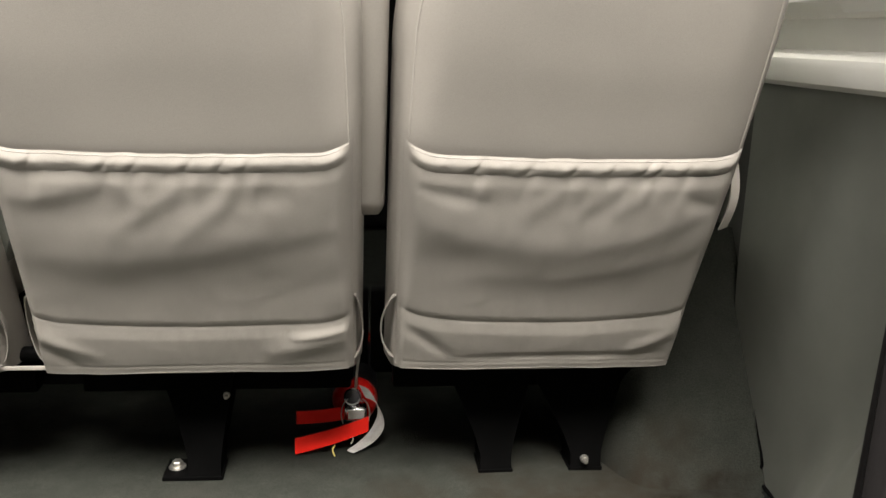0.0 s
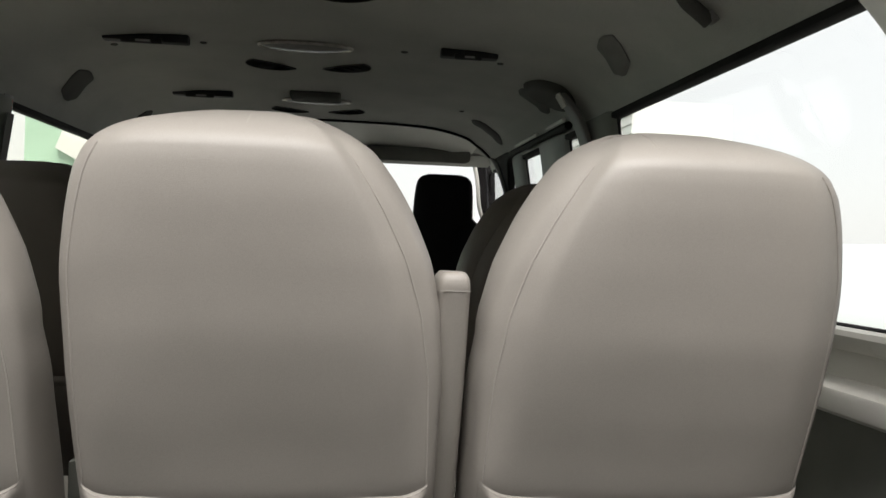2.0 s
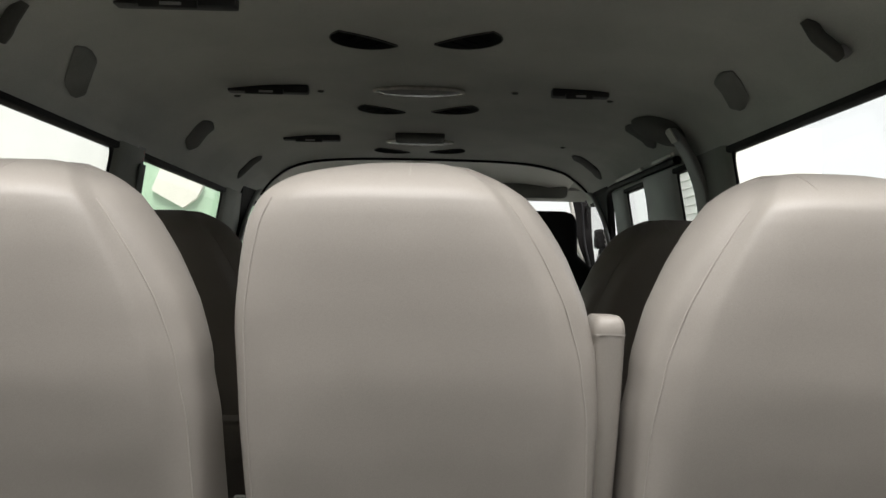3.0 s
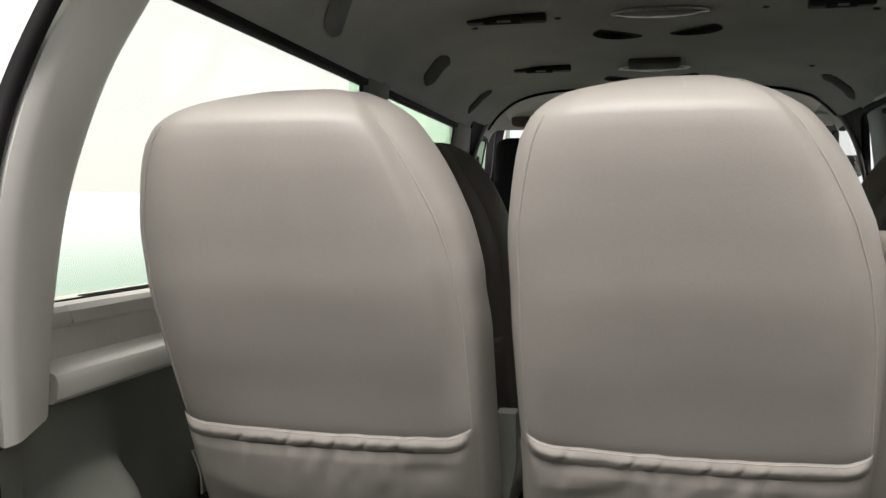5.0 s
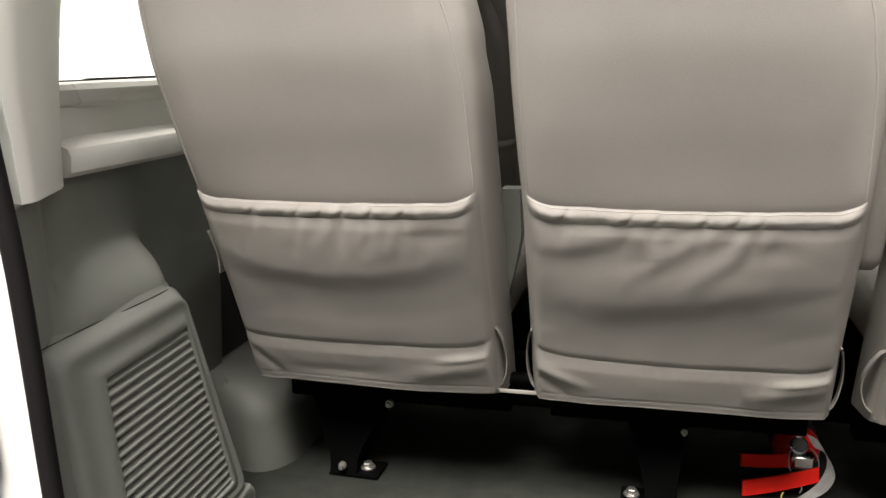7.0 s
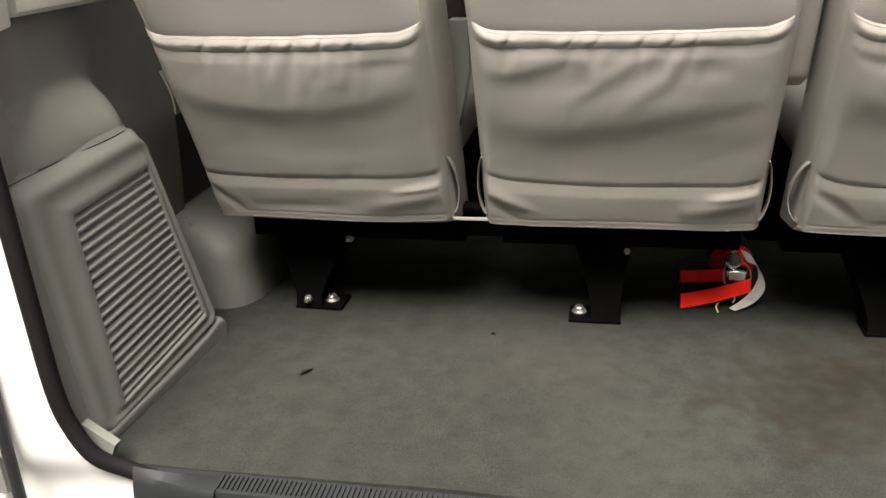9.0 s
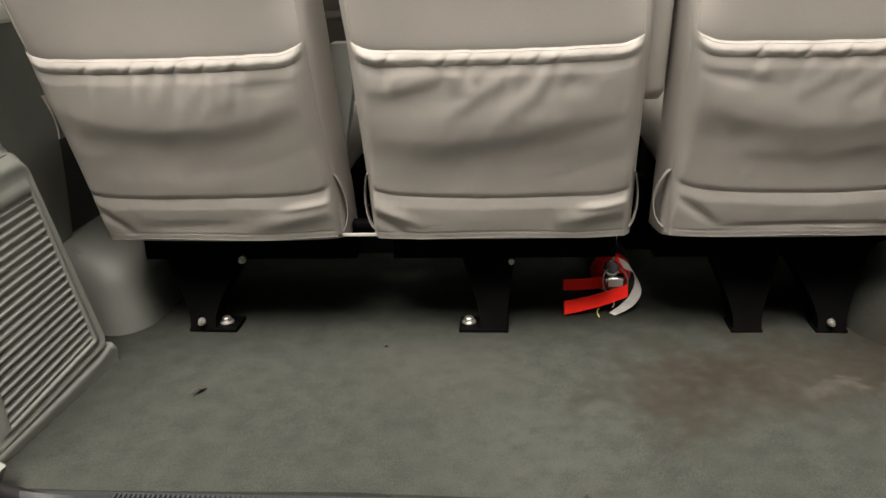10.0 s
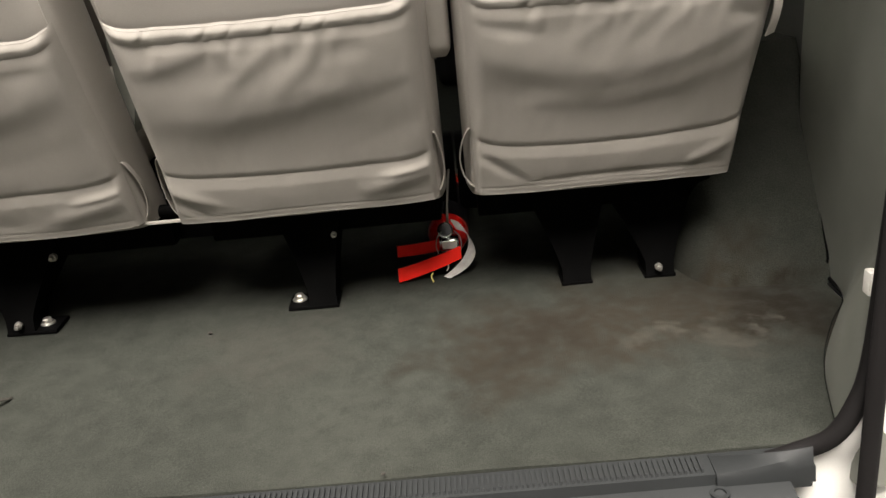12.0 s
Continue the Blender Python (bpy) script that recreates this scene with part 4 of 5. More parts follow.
    # elastic loops at the lower corners
    for side in (-1, 1):
        lo, hi = halves(0.28)
        h = (hi if side > 0 else lo)
        x = cx + side * h
        if (side > 0) != (s > 0) and narrow > 0:
            continue
        out = 0.024 if s < 0 else 0.014

        def edge(t, deep_in):
            z = 0.243 + 0.118 * t
            lo2, hi2 = halves(z)
            reach = (hi2 if side > 0 else lo2) + 0.003 + out * math.sin(math.pi * t) ** 0.7 * (1 - 0.35 * t)
            return Vector((cx + side * reach, back_y(z) + 0.010 + 0.014 * deep_in + 0.010 * math.sin(math.pi * t) + dy, z))
        bm = bmesh.new()
        sheet(bm, lambda u, v: edge(v, u), 3, 24, (-side * 0.0018, 0, 0))
        part("elastic_loop", bm, hide, bag, "leatherette side loop")

    # cushion
    bm = bmesh.new()
    box(bm, (cx - 0.225, 0.12 + dy, 0.30), (cx + 0.225, 0.62 + dy, 0.45), 0.05, seg=4)
    part("cushion", bm, hide, base)
    bm = bmesh.new()
    box(bm, (cx - 0.215, 0.24 + dy, 0.235), (cx + 0.215, 0.60 + dy, 0.302), 0.01)
    part("seat_pan", bm, STEEL, base, "black steel seat pan")
    bm = bmesh.new()
    box(bm, (cx - 0.225, 0.30 + dy, 0.135), (cx + 0.225, 0.34 + dy, 0.24), 0.006)
    part("seat_frame", bm, STEEL, base, "black steel seat frame, sized to keep the floor below dark")
    # front frame drawn wide and low to block light under the seats
    bm = bmesh.new()
    box(bm, (cx - 0.259, 0.54 + dy, 0.065), (cx + 0.259, 0.58 + dy, 0.24), 0.006)
    part("seat_frame", bm, STEEL, base, "black steel seat frame, sized to keep the floor below dark")
    return base


SEAT_L, SEAT_M, SEAT_R = -0.528, -0.004, 0.518
left_seat = seat(1, SEAT_L, 0.012, 3, 0.015, folds=FOLDS_LEFT)
middle_seat = seat(1, SEAT_M, 0.0, 8, -0.006, rise=0.006)
right_seat = seat(-1, SEAT_R, 0.02, 14, 0.0, folds=FOLDS_RIGHT, rise=0.003)


def leg(parent, x, wide_left, wide_right, bolt_side):
    bm = bmesh.new()
    loops = []
    for k in range(9):
        v = k / 8
        z = 0.0 + 0.245 * v
        a = 0.027 + wide_left * max(0, v - 0.12) ** 1.2
        b = 0.027 + wide_right * max(0, v - 0.12) ** 1.2
        y0, y1 = 0.240 + 0.05 * v, 0.300 + 0.22 * v
        loops.append([(x - a, y0, z), (x + b, y0, z), (x + b, y1, z), (x - a, y1, z)])
    rings(bm, loops)
    box(bm, (x - 0.030 - (0.04 if bolt_side < 0 else 0), 0.240, -0.002), (x + 0.030 + (0.04 if bolt_side > 0 else 0), 0.305, 0.0055), 0.0015)
    part("leg", bm, STEEL, parent, "black painted steel leg", smooth=False)


def hex_bolt(x, y, z=0.005, size=1.0, upright=True):
    b = thing("bolt", "zinc-plated hex bolt with washer on the seat foot", "bolt", (x, y, z), "seat bolts")
    m = pose(x, y, z) if upright else pose(x, y, z, 90, 0, 0)
    bm = bmesh.new()
    turned(bm, [(0.0145 * size, -0.004), (0.0145 * size, 0.001), (0.013 * size, 0.003), (0.009 * size, 0.0035)], 20, m)
    part("washer", bm, ZINC, b)
    bm = bmesh.new()
    turned(bm, [(0.0095 * size, 0.002), (0.0095 * size, 0.0095), (0.0080 * size, 0.0115), (0.003 * size, 0.0118)], 6, m)
    part("bolt_head", bm, ZINC, b, smooth=False)
    return b


leg(left_seat, -0.625, 0.10, 0.14, 1)
leg(middle_seat, -0.024, 0.08, 0.04, -1)
leg(right_seat, 0.472, 0.11, 0.07, 0)
leg(right_seat, 0.632, 0.14, 0.08, 0)
hex_bolt(-0.585, 0.274, 0.006)
hex_bolt(-0.075, 0.276, 0.006)
hex_bolt(-0.625, 0.238, 0.022, 0.55, False)
hex_bolt(0.628, 0.238, 0.022, 0.5, False)
hex_bolt(-0.535, 0.270, 0.146, 0.55, False)
hex_bolt(0.013, 0.268, 0.140, 0.4, False)
bm = bmesh.new()
tube(bm, [(-0.74, 0.22, 0.236), (0.22, 0.22, 0.236)], 0.012, 12)
part("cross_bar", bm, STEEL, middle_seat, "black steel cross bar")
bm = bmesh.new()
box(bm, (-0.745, 0.345, 0.13), (0.225, 0.375, 0.235), 0.006)
part("cross_beam", bm, STEEL, middle_seat, "black steel cross beam")
bm = bmesh.new()
prism(bm, [(-0.300, 0.58), (-0.268, 0.58), (-0.266, 0.50), (-0.278, 0.44), (-0.290, 0.39), (-0.300, 0.41)], 0.19, 0.23)
part("hinge_cover", bm, PANEL, left_seat, "grey plastic hinge cover")
bm = bmesh.new()
box(bm, (-0.325, 0.170, 0.228), (-0.215, 0.176, 0.234), 0.002)
part("edge_strip", bm, PIPING, left_seat)


def armrest(dy=0.0, x=0.246):
    """The armrest, folded up beside the middle seat."""
    bm = bmesh.new()
    loops = []
    for k in range(81):
        v = k / 80
        z = 0.482 + 0.405 * v
        y = 0.108 - 0.127 * v - 0.012 * math.sin(math.pi * v)
        e = 0.0
        if v > 0.94:
            e = 0.016 * (1 - math.sqrt(1 - 0.97 * ((v - 0.94) / 0.06) ** 2))
        if v < 0.05:
            e = 0.012 * ((0.05 - v) / 0.05) ** 2
        w = 0.0235 - e * 0.6
        loop = []
        for j in range(20):
            a = 2 * math.pi * j / 20
            c, d = math.cos(a), math.sin(a)
            loop.append((x + math.copysign(abs(c) ** 0.45, c) * w, y + 0.05 + dy + math.copysign(abs(d) ** 0.45, d) * (0.05 - e), z))
        loops.append(loop)
    rings(bm, loops)
    ob = part("armrest", bm, LEATHER, middle_seat, "folded-up leatherette armrest")
    bm = bmesh.new()
    z = 0.862
    y = 0.108 - 0.127 * 0.94
    tube(bm, [(x - 0.0232, y + 0.01, z), (x - 0.019, y - 0.0018, z), (x + 0.019, y - 0.0018, z), (x + 0.0232, y + 0.01, z)], 0.0006, 6)
    part("seam", bm, LEATHER, ob)


armrest()
# strap on the outer side of the single seat
bm = bmesh.new()
sheet(bm, lambda u, v: Vector((0.744 + 0.015 * u + 0.005 * math.sin(3.1 * v) - 0.004 * v, 0.045 - 0.012 * math.sin(3.1 * v) + 0.006 * u, 0.578 - 0.100 * v + 0.004 * u)), 6, 16, (0, 0.004, 0))
part("strap", bm, LEATHER, right_seat, "loose leatherette strap")
bm = bmesh.new()
sheet(bm, lambda u, v: Vector((-0.775 + 0.006 * math.sin(3.1 * v), 0.06 + 0.02 * u + 0.03 * v, 0.52 - 0.08 * v)), 4, 12, (0.003, 0, 0))
part("strap", bm, LEATHER, left_seat, "loose leatherette strap")

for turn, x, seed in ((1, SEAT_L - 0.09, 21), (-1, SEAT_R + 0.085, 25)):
    row = seat(turn, x, 0.012, seed, 0.0, 0.95, "leatherette seat of the row in front, shade in its dark colour", "second row seats", SHADED_HIDE)
    # unseen box below each seat, added to block light from the front
    bm = bmesh.new()
    box(bm, (x - 0.19, 1.22, -0.004), (x + 0.19, 1.52, 0.236), 0.01)
    part("seat_light_block", bm, STEEL, row, "unseen black box under the seat, added to block light")


# ---- fire extinguisher ----
def extinguisher():
    e = thing("fire_extinguisher", "small red fire extinguisher lying under the seats", "fire extinguisher", (0.228, 0.5, 0))
    cx, r = 0.228, 0.044
    m = pose(cx, 0.425, 0.0455, -90, 0, 0)
    bm = bmesh.new()
    turned(bm, [(0.012, -0.010), (0.018, -0.006), (0.028, -0.001), (0.037, 0.008), (0.042, 0.018), (r, 0.030), (r, 0.33), (0.040, 0.345), (0.02, 0.35)], 36, m)
    can = part("cylinder", bm, RED, e)
    # label band blackened to carry the shade on the body
    bm = bmesh.new()
    turned(bm, [(r + 0.0008, 0.036), (r + 0.0008, 0.27)], 36, m)
    part("label", bm, BLACK, can, "printed label band, under-seat shade in its black")
    bm = bmesh.new()
    turned(bm, [(0.014, -0.028), (0.018, -0.025), (0.0185, -0.014), (0.016, -0.011), (0.020, -0.009), (0.020, -0.002)], 24, m)
    part("neck", bm, CHROME, e, "chrome neck ring")
    g = pose(cx - 0.005, 0.392, 0.078, 55, 0, 0)
    bm = bmesh.new()
    turned(bm, [(0.013, -0.012), (0.0165, -0.006), (0.0165, 0.004), (0.0145, 0.005)], 24, g)
    gauge = part("gauge", bm, CHROME, e, "small round pressure gauge")
    bm = bmesh.new()
    turned(bm, [(0.0140, 0.0044), (0.0130, 0.0056), (0.004, 0.0058)], 20, g)
    part("dial", bm, BLACK, gauge, "dark dial face")
    bm = bmesh.new()
    box(bm, (cx - 0.021, 0.368, 0.036), (cx + 0.022, 0.400, 0.066), 0.007, seg=3)
    valve = part("valve", bm, CHROME, e, "bright metal valve")
    bm = bmesh.new()
    box(bm, (cx - 0.013, 0.3655, 0.046), (cx + 0.017, 0.369, 0.063), 0.001)
    part("valve_label", bm, PAPER, valve)
    for dx in (-0.022, 0.023):
        bm = bmesh.new()
        tube(bm, smooth_path([(cx + dx * 0.6, 0.384, 0.078), (cx + dx, 0.372, 0.072), (cx + dx * 1.15, 0.360, 0.058), (cx + dx, 0.352, 0.044)], 5), 0.0013, 6)
        part("wire_loop", bm, ZINC, valve)
    # levers: channel bars
    def bar(name, a, b, w0, w1, curve):
        a, b = Vector(a), Vector(b)
        d = (b - a).normalized()
        across = Vector((0, 0.35, 1)).normalized()
        n = d.cross(across).normalized()
        bm = bmesh.new()
        loops = []
        for k in range(13):
            t = k / 12
            p = a.lerp(b, t) - across * (curve * math.sin(math.pi * t))
            w = w0 + (w1 - w0) * t
            loops.append([p + across * w + n * 0.004, p + across * w * 0.8 + n * 0.007, p - across * w * 0.8 + n * 0.007, p - across * w + n * 0.004, p - across * w - n * 0.006, p + across * w - n * 0.006])
        rings(bm, loops)
        part(name, bm, LEVER, e, "red coated lever")
    bar("lever", (0.252, 0.346, 0.046), (0.121, 0.324, 0.0155), 0.0130, 0.0140, 0.003)
    bar("carry_handle", (cx - 0.004, 0.386, 0.052), (0.121, 0.368, 0.050), 0.012, 0.0115, 0.002)
    # paper tag bent into an arc
    arc = smooth_path([(0.241, 0.386, 0.092), (0.259, 0.380, 0.085), (0.272, 0.368, 0.066), (0.275, 0.358, 0.046), (0.263, 0.345, 0.026), (0.243, 0.332, 0.013), (0.219, 0.318, 0.0045)], 5)
    bm = bmesh.new()
    n = len(arc) - 1
    def tag(u, v):
        p = arc[round(u * n)]
        w = 0.013 * (1 - 0.80 * max(0, u - 0.5) / 0.5)
        return Vector((p.x - 0.012 * (v - 0.5), p.y + w * (v - 0.5) * 1.2, p.z + w * (v - 0.5) * 1.4))
    sheet(bm, tag, n, 4, (0, 0.0012, 0))
    part("inspection_tag", bm, GREY_PAPER, e, "bent white inspection tag")
    bm = bmesh.new()
    tube(bm, smooth_path([(cx - 0.006, 0.340, 0.030), (cx - 0.004, 0.334, 0.020), (cx - 0.008, 0.33, 0.014)], 4), 0.0014, 6)
    part("pin", bm, ZINC, e)
    bm = bmesh.new()
    tube(bm, smooth_path([(cx - 0.036, 0.322, 0.016), (cx - 0.040, 0.316, 0.010), (cx - 0.036, 0.306, 0.003)], 4), 0.0014, 6)
    part("cord", bm, CORD, e, "yellow seal cord")
    bm = bmesh.new()
    tube(bm, smooth_path([(cx + 0.001, 0.415, 0.086), (cx + 0.004, 0.418, 0.125), (cx + 0.014, 0.42, 0.20)], 4), 0.0026, 6)
    part("strap_wire", bm, ZINC, e)


extinguisher()

# ---- litter ----
bm = bmesh.new()
sheet(bm, lambda u, v: Vector((-0.553 + 0.020 * v + 0.008 * (u - 0.5) * math.sin(3.14 * v), -0.030 + 0.032 * v - 0.006 * (u - 0.5) * math.sin(3.14 * v), 0.004 + 0.003 * math.sin(5 * v))), 4, 10, (0, 0, 0.001))
tagged(obj("leaf_scrap", bm, LEAF), "dark curled scrap of leaf on the carpet", "litter")
for x, y, r in ((-0.232, 0.170, 0.004), (0.122, -0.300, 0.003), (-0.33, 0.02, 0.002)):
    bm = bmesh.new()
    bmesh.ops.create_icosphere(bm, subdivisions=1, radius=r, matrix=pose(x, y, 0.004) @ Matrix.Diagonal((1.3, 1, 0.5, 1)))
    tagged(obj("crumb", bm, LEAF), "small dark crumb on the carpet", "litter", "floor crumbs")


# ---- ceiling fittings ----
def cz(x, y):
    return ceiling_z(x, y)


def air_vent(x, y, turn):
    """A half-moon air outlet in the headliner."""
    v = thing("air_vent", "black half-moon air outlet in the headliner", "air vent", (x, y, cz(x, y)), "ceiling air vents")
    bm = bmesh.new()
    m = pose(x, y, cz(x, y), 0, 0, turn)
    out = []
    for k in range(25):
        a = math.pi * k / 24
        out.append((0.084 * math.cos(a), 0.088 * math.sin(a) ** 0.9))
    out += [(-0.084 + 0.168 * k / 6, -0.008 * math.sin(math.pi * k / 6)) for k in range(1, 6)]
    # flat black plug paints the shade inside the outlet
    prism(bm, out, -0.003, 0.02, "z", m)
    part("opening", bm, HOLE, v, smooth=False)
    bm = bmesh.new()
    tube(bm, [m @ Vector((a, b, -0.003)) for a, b in out], 0.0016, 6, closed=True)
    part("rim", bm, PAD, v)
    for k in (-1, 0, 1):
        bm = bmesh.new()
        box(bm, (k * 0.036 - 0.001, 0.0, -0.006), (k * 0.036 + 0.001, 0.05, -0.002), 0, m)
        part("vane", bm, HOLE, v, smooth=False)
    return v


for y in (0.735, 1.545, 2.46):
    air_vent(-0.138, y, 42)
    air_vent(0.071, y - 0.02, -42)


def dome_lamp(x, y, lit=False, cap=False):
    d = thing("ceiling_lamp", "oval ceiling lamp with a thin bright rim" if not lit else "small lit lamp at the front of the headliner", "ceiling lamp", (x, y, cz(x, y)), "ceiling lamps")
    w, h = (0.128, 0.05) if not lit else (0.040, 0.022)
    z = cz(x, y)
    loop = [(x + w * math.cos(2 * math.pi * k / 48), y + h * math.sin(2 * math.pi * k / 48), z - 0.006) for k in range(48)]
    bm = bmesh.new()
    tube(bm, loop, 0.005, 8, closed=True)
    part("bezel", bm, ZINC, d, "thin bright rim")
    bm = bmesh.new()
    loops = [[(x + w * f * math.cos(2 * math.pi * k / 48), y + h * f * math.sin(2 * math.pi * k / 48), z - g) for k in range(48)] for f, g in ((0.99, -0.004), (0.97, 0.006), (0.75, 0.014), (0.3, 0.018))]
    rings(bm, loops)
    part("lens", bm, LIT if lit else LENS, d)
    if cap:
        bm = bmesh.new()
        box(bm, (x - 0.093, y - 0.19, z - 0.022), (x + 0.093, y - 0.06, z + 0.004), 0.012, seg=3)
        part("vent_cap", bm, PAD, d, "dark grey cap behind the lamp")
    return d


dome_lamp(-0.030, 1.267)
dome_lamp(-0.030, 2.20, cap=True)
dome_lamp(-0.033, 2.735, lit=True)


def ceiling_bracket(x, y, w=0.11):
    """A black fold-down hook bar."""
    z = cz(x, y)
    c = thing("coat_hook", "black plastic fold-up coat hook on the headliner", "coat hook", (x, y, z), "ceiling coat hooks")
    bm = bmesh.new()
    box(bm, (x - w, y - 0.018, z - 0.020), (x + w, y + 0.02, z + 0.004), 0.006)
    part("base", bm, BLACK, c)
    bm = bmesh.new()
    box(bm, (x - w * 0.55, y - 0.028, z - 0.028), (x + w * 0.4, y - 0.016, z - 0.012), 0.004)
    part("hook", bm, BLACK, c)
    bm = bmesh.new()
    box(bm, (x - w * 0.2, y - 0.031, z - 0.024), (x + w * 0.15, y - 0.027, z - 0.018), 0.001)
    part("clip", bm, LENS, c)
    return c


for x, y, w in ((-0.450, 1.232, 0.112), (-0.442, 2.095, 0.108), (0.420, 1.205, 0.080), (-0.483, 0.455, 0.115)):
    ceiling_bracket(x, y, w)


def belt_cover(x0, y0, x1, y1, wide, mat):
    """A leaf-shaped pad lying down the curved side of the headliner."""
    def f(u, v):
        w = wide * min(1.0, 0.25 + 1.9 * math.sin(math.pi * v)) * (u - 0.5)
        x, y = x0 + (x1 - x0) * v, y0 + (y1 - y0) * v + w
        lift = 0.003 + 0.009 * (1 - (2 * u - 1) ** 2) * math.sin(math.pi * v) ** 0.5
        a = math.copysign(max(0.0, abs(x) - 0.5) * 2.2, x)
        return Vector((x - a * lift, y, cz(x, y) - lift))
    bm = bmesh.new()
    sheet(bm, f, 12, 18, (0, 0, 0.008))
    return tagged(obj("belt_cover", bm, mat), "leaf-shaped seat belt cover on the headliner, a hollow's shade in its grey", "belt cover", "ceiling belt covers")


# raised pads; the shade of a hollow is put into their grey
for x0, y0, x1, y1, wide, mat in ((-0.688, 1.555, -0.790, 1.660, 0.150, PAD), (-0.682, 2.36, -0.797, 2.44, 0.090, PAD), (0.597, 2.34, 0.775, 2.61, 0.120, PAD), (0.640, 1.58, 0.768, 1.70, 0.130, PAD), (-0.715, 0.63, -0.800, 0.765, 0.120, SOFT), (0.680, 0.82, 0.785, 0.955, 0.130, SOFT)):
    belt_cover(x0, y0, x1, y1, wide, mat)


def grab_hook(x0, x1, y):
    g = thing("grab_handle", "dark grey plastic hook with pale end on the headliner", "grab handle", (x0, y, cz(x0, y)), "grab handles")
    s = math.copysign(1.0, x0)
    bm = bmesh.new()
    tube(bm, smooth_path([(x0, y, cz(x0, y) + 0.003), (x0 + s * 0.02, y, cz(x0 + s * 0.02, y) - 0.022), ((x0 + x1) / 2, y + 0.01, cz((x0 + x1) / 2, y) - 0.026), (x1 - s * 0.016, y + 0.02, cz(x1, y) - 0.012)], 6), 0.010, 10, 1.5)
    part("handle", bm, PAD, g)
    bm = bmesh.new()
    box(bm, (-0.013, -0.013, -0.008), (0.013, 0.013, 0.008), 0.004, pose(x1 - s * 0.012, y + 0.022, cz(x1, y) - 0.004, 0, s * 45, 0))
    part("end_cap", bm, LENS, g, "pale grey end cap")


grab_hook(-0.712, -0.775, 0.33)
grab_hook(0.690, 0.780, 0.39)

# headliner seam towards the cab
bm = bmesh.new()
path = smooth_path([(-0.80, 2.98, cz(-0.80, 2.98) - 0.004)] + [(x, y, cz(x, y) - 0.004) for x, y in ((-0.72, 2.86), (-0.60, 2.72), (-0.4, 2.675), (0, 2.665), (0.4, 2.675), (0.60, 2.72), (0.70, 2.86))] + [(0.78, 2.98, cz(0.78, 2.98) - 0.004)], 6)
tube(bm, path, 0.006, 6)
tagged(obj("trim_headliner_seam", bm, RUBBER), "dark seam across the front of the headliner", "trim", kind="structure")

# ---- belt on the far post ----
def belt_post():
    b = thing("seat_belt", "grey seat belt with plastic shoulder cover on the post", "seat belt", (0.78, 1.36, 1.1))
    spine = smooth_path([(0.700, 1.42, 1.420), (0.745, 1.405, 1.385), (0.785, 1.398, 1.330), (0.815, 1.394, 1.265), (0.840, 1.392, 1.18), (0.864, 1.390, 1.0), (0.884, 1.390, 0.80)], 6)
    # flat guide strip on the post
    bm = bmesh.new()
    loops = []
    for k, p in enumerate(spine):
        v = k / (len(spine) - 1)
        w, t = 0.036 + 0.014 * v, 0.012
        ring = []
        for j in range(20):
            c, d = math.cos(2 * math.pi * j / 20), math.sin(2 * math.pi * j / 20)
            tilt = 0.7 * (1 - min(1.0, v * 3))
            ring.append(p + Vector((-0.010 + t * math.copysign(abs(d) ** 0.5, d), w * math.copysign(abs(c) ** 0.5, c), t * tilt * math.copysign(abs(d) ** 0.5, d) - 0.010 * tilt)))
        loops.append(ring)
    rings(bm, loops)
    part("guide_strip", bm, STRIP, b, "grey plastic belt guide strip")
    # arched hood on the headliner above the strip
    def hood(u, v):
        a, r = 2 * math.pi * u, 1 - v
        x, y = 0.712 + 0.080 * r * math.cos(a), 1.47 + 0.115 * r * math.sin(a)
        lift = 0.030 * (1 - r ** 4) ** 0.5 + 0.001
        return Vector((x - 0.7 * lift * max(0.0, (x - 0.6) * 5), y, ceiling_z(x, y) - lift))
    bm = bmesh.new()
    sheet(bm, hood, 36, 10)
    bmesh.ops.remove_doubles(bm, verts=bm.verts, dist=1e-6)
    part("shoulder_hood", bm, PAD, b, "dark arched belt hood")
    bm = bmesh.new()
    sheet(bm, lambda u, v: Vector((0.712 + 0.022 * v, 1.375 + 0.054 * (u - 0.5) - 0.010 * v, 1.384 - 0.040 * v)), 2, 2, (0.003, 0, 0.002))
    part("belt_label", bm, PAPER, b, "white belt label")


belt_post()
notice = thing("warning_label", "small pale label with red print on the window post", "label", (-0.82, 1.29, 1.25))
bm = bmesh.new()
prism(bm, [(-0.824, 1.240), (-0.8215, 1.240), (-0.8155, 1.285), (-0.818, 1.285)], 1.258, 1.322)
part("backing", bm, LENS, notice)
for k in (0, 1):
    bm = bmesh.new()
    prism(bm, [(-0.8222 + 0.0026 * k, 1.247 + 0.018 * k), (-0.8202 + 0.0026 * k, 1.247 + 0.018 * k), (-0.8186 + 0.0026 * k, 1.259 + 0.018 * k), (-0.8206 + 0.0026 * k, 1.259 + 0.018 * k)], 1.264, 1.316)
    part("print_bar", bm, TAG, notice, "dark red print bar")
belt = thing("seat_belt", "grey seat belt webbing hanging down the window post", "seat belt", (-0.83, 1.30, 1.0))
bm = bmesh.new()
sheet(bm, lambda u, v: Vector((-(wall_x(1.236 - 0.45 * v, 0) - 0.022), 1.272 + 0.046 * u, 1.236 - 0.45 * v)), 3, 16, (-0.003, 0, 0))
part("webbing", bm, WEBBING, belt)
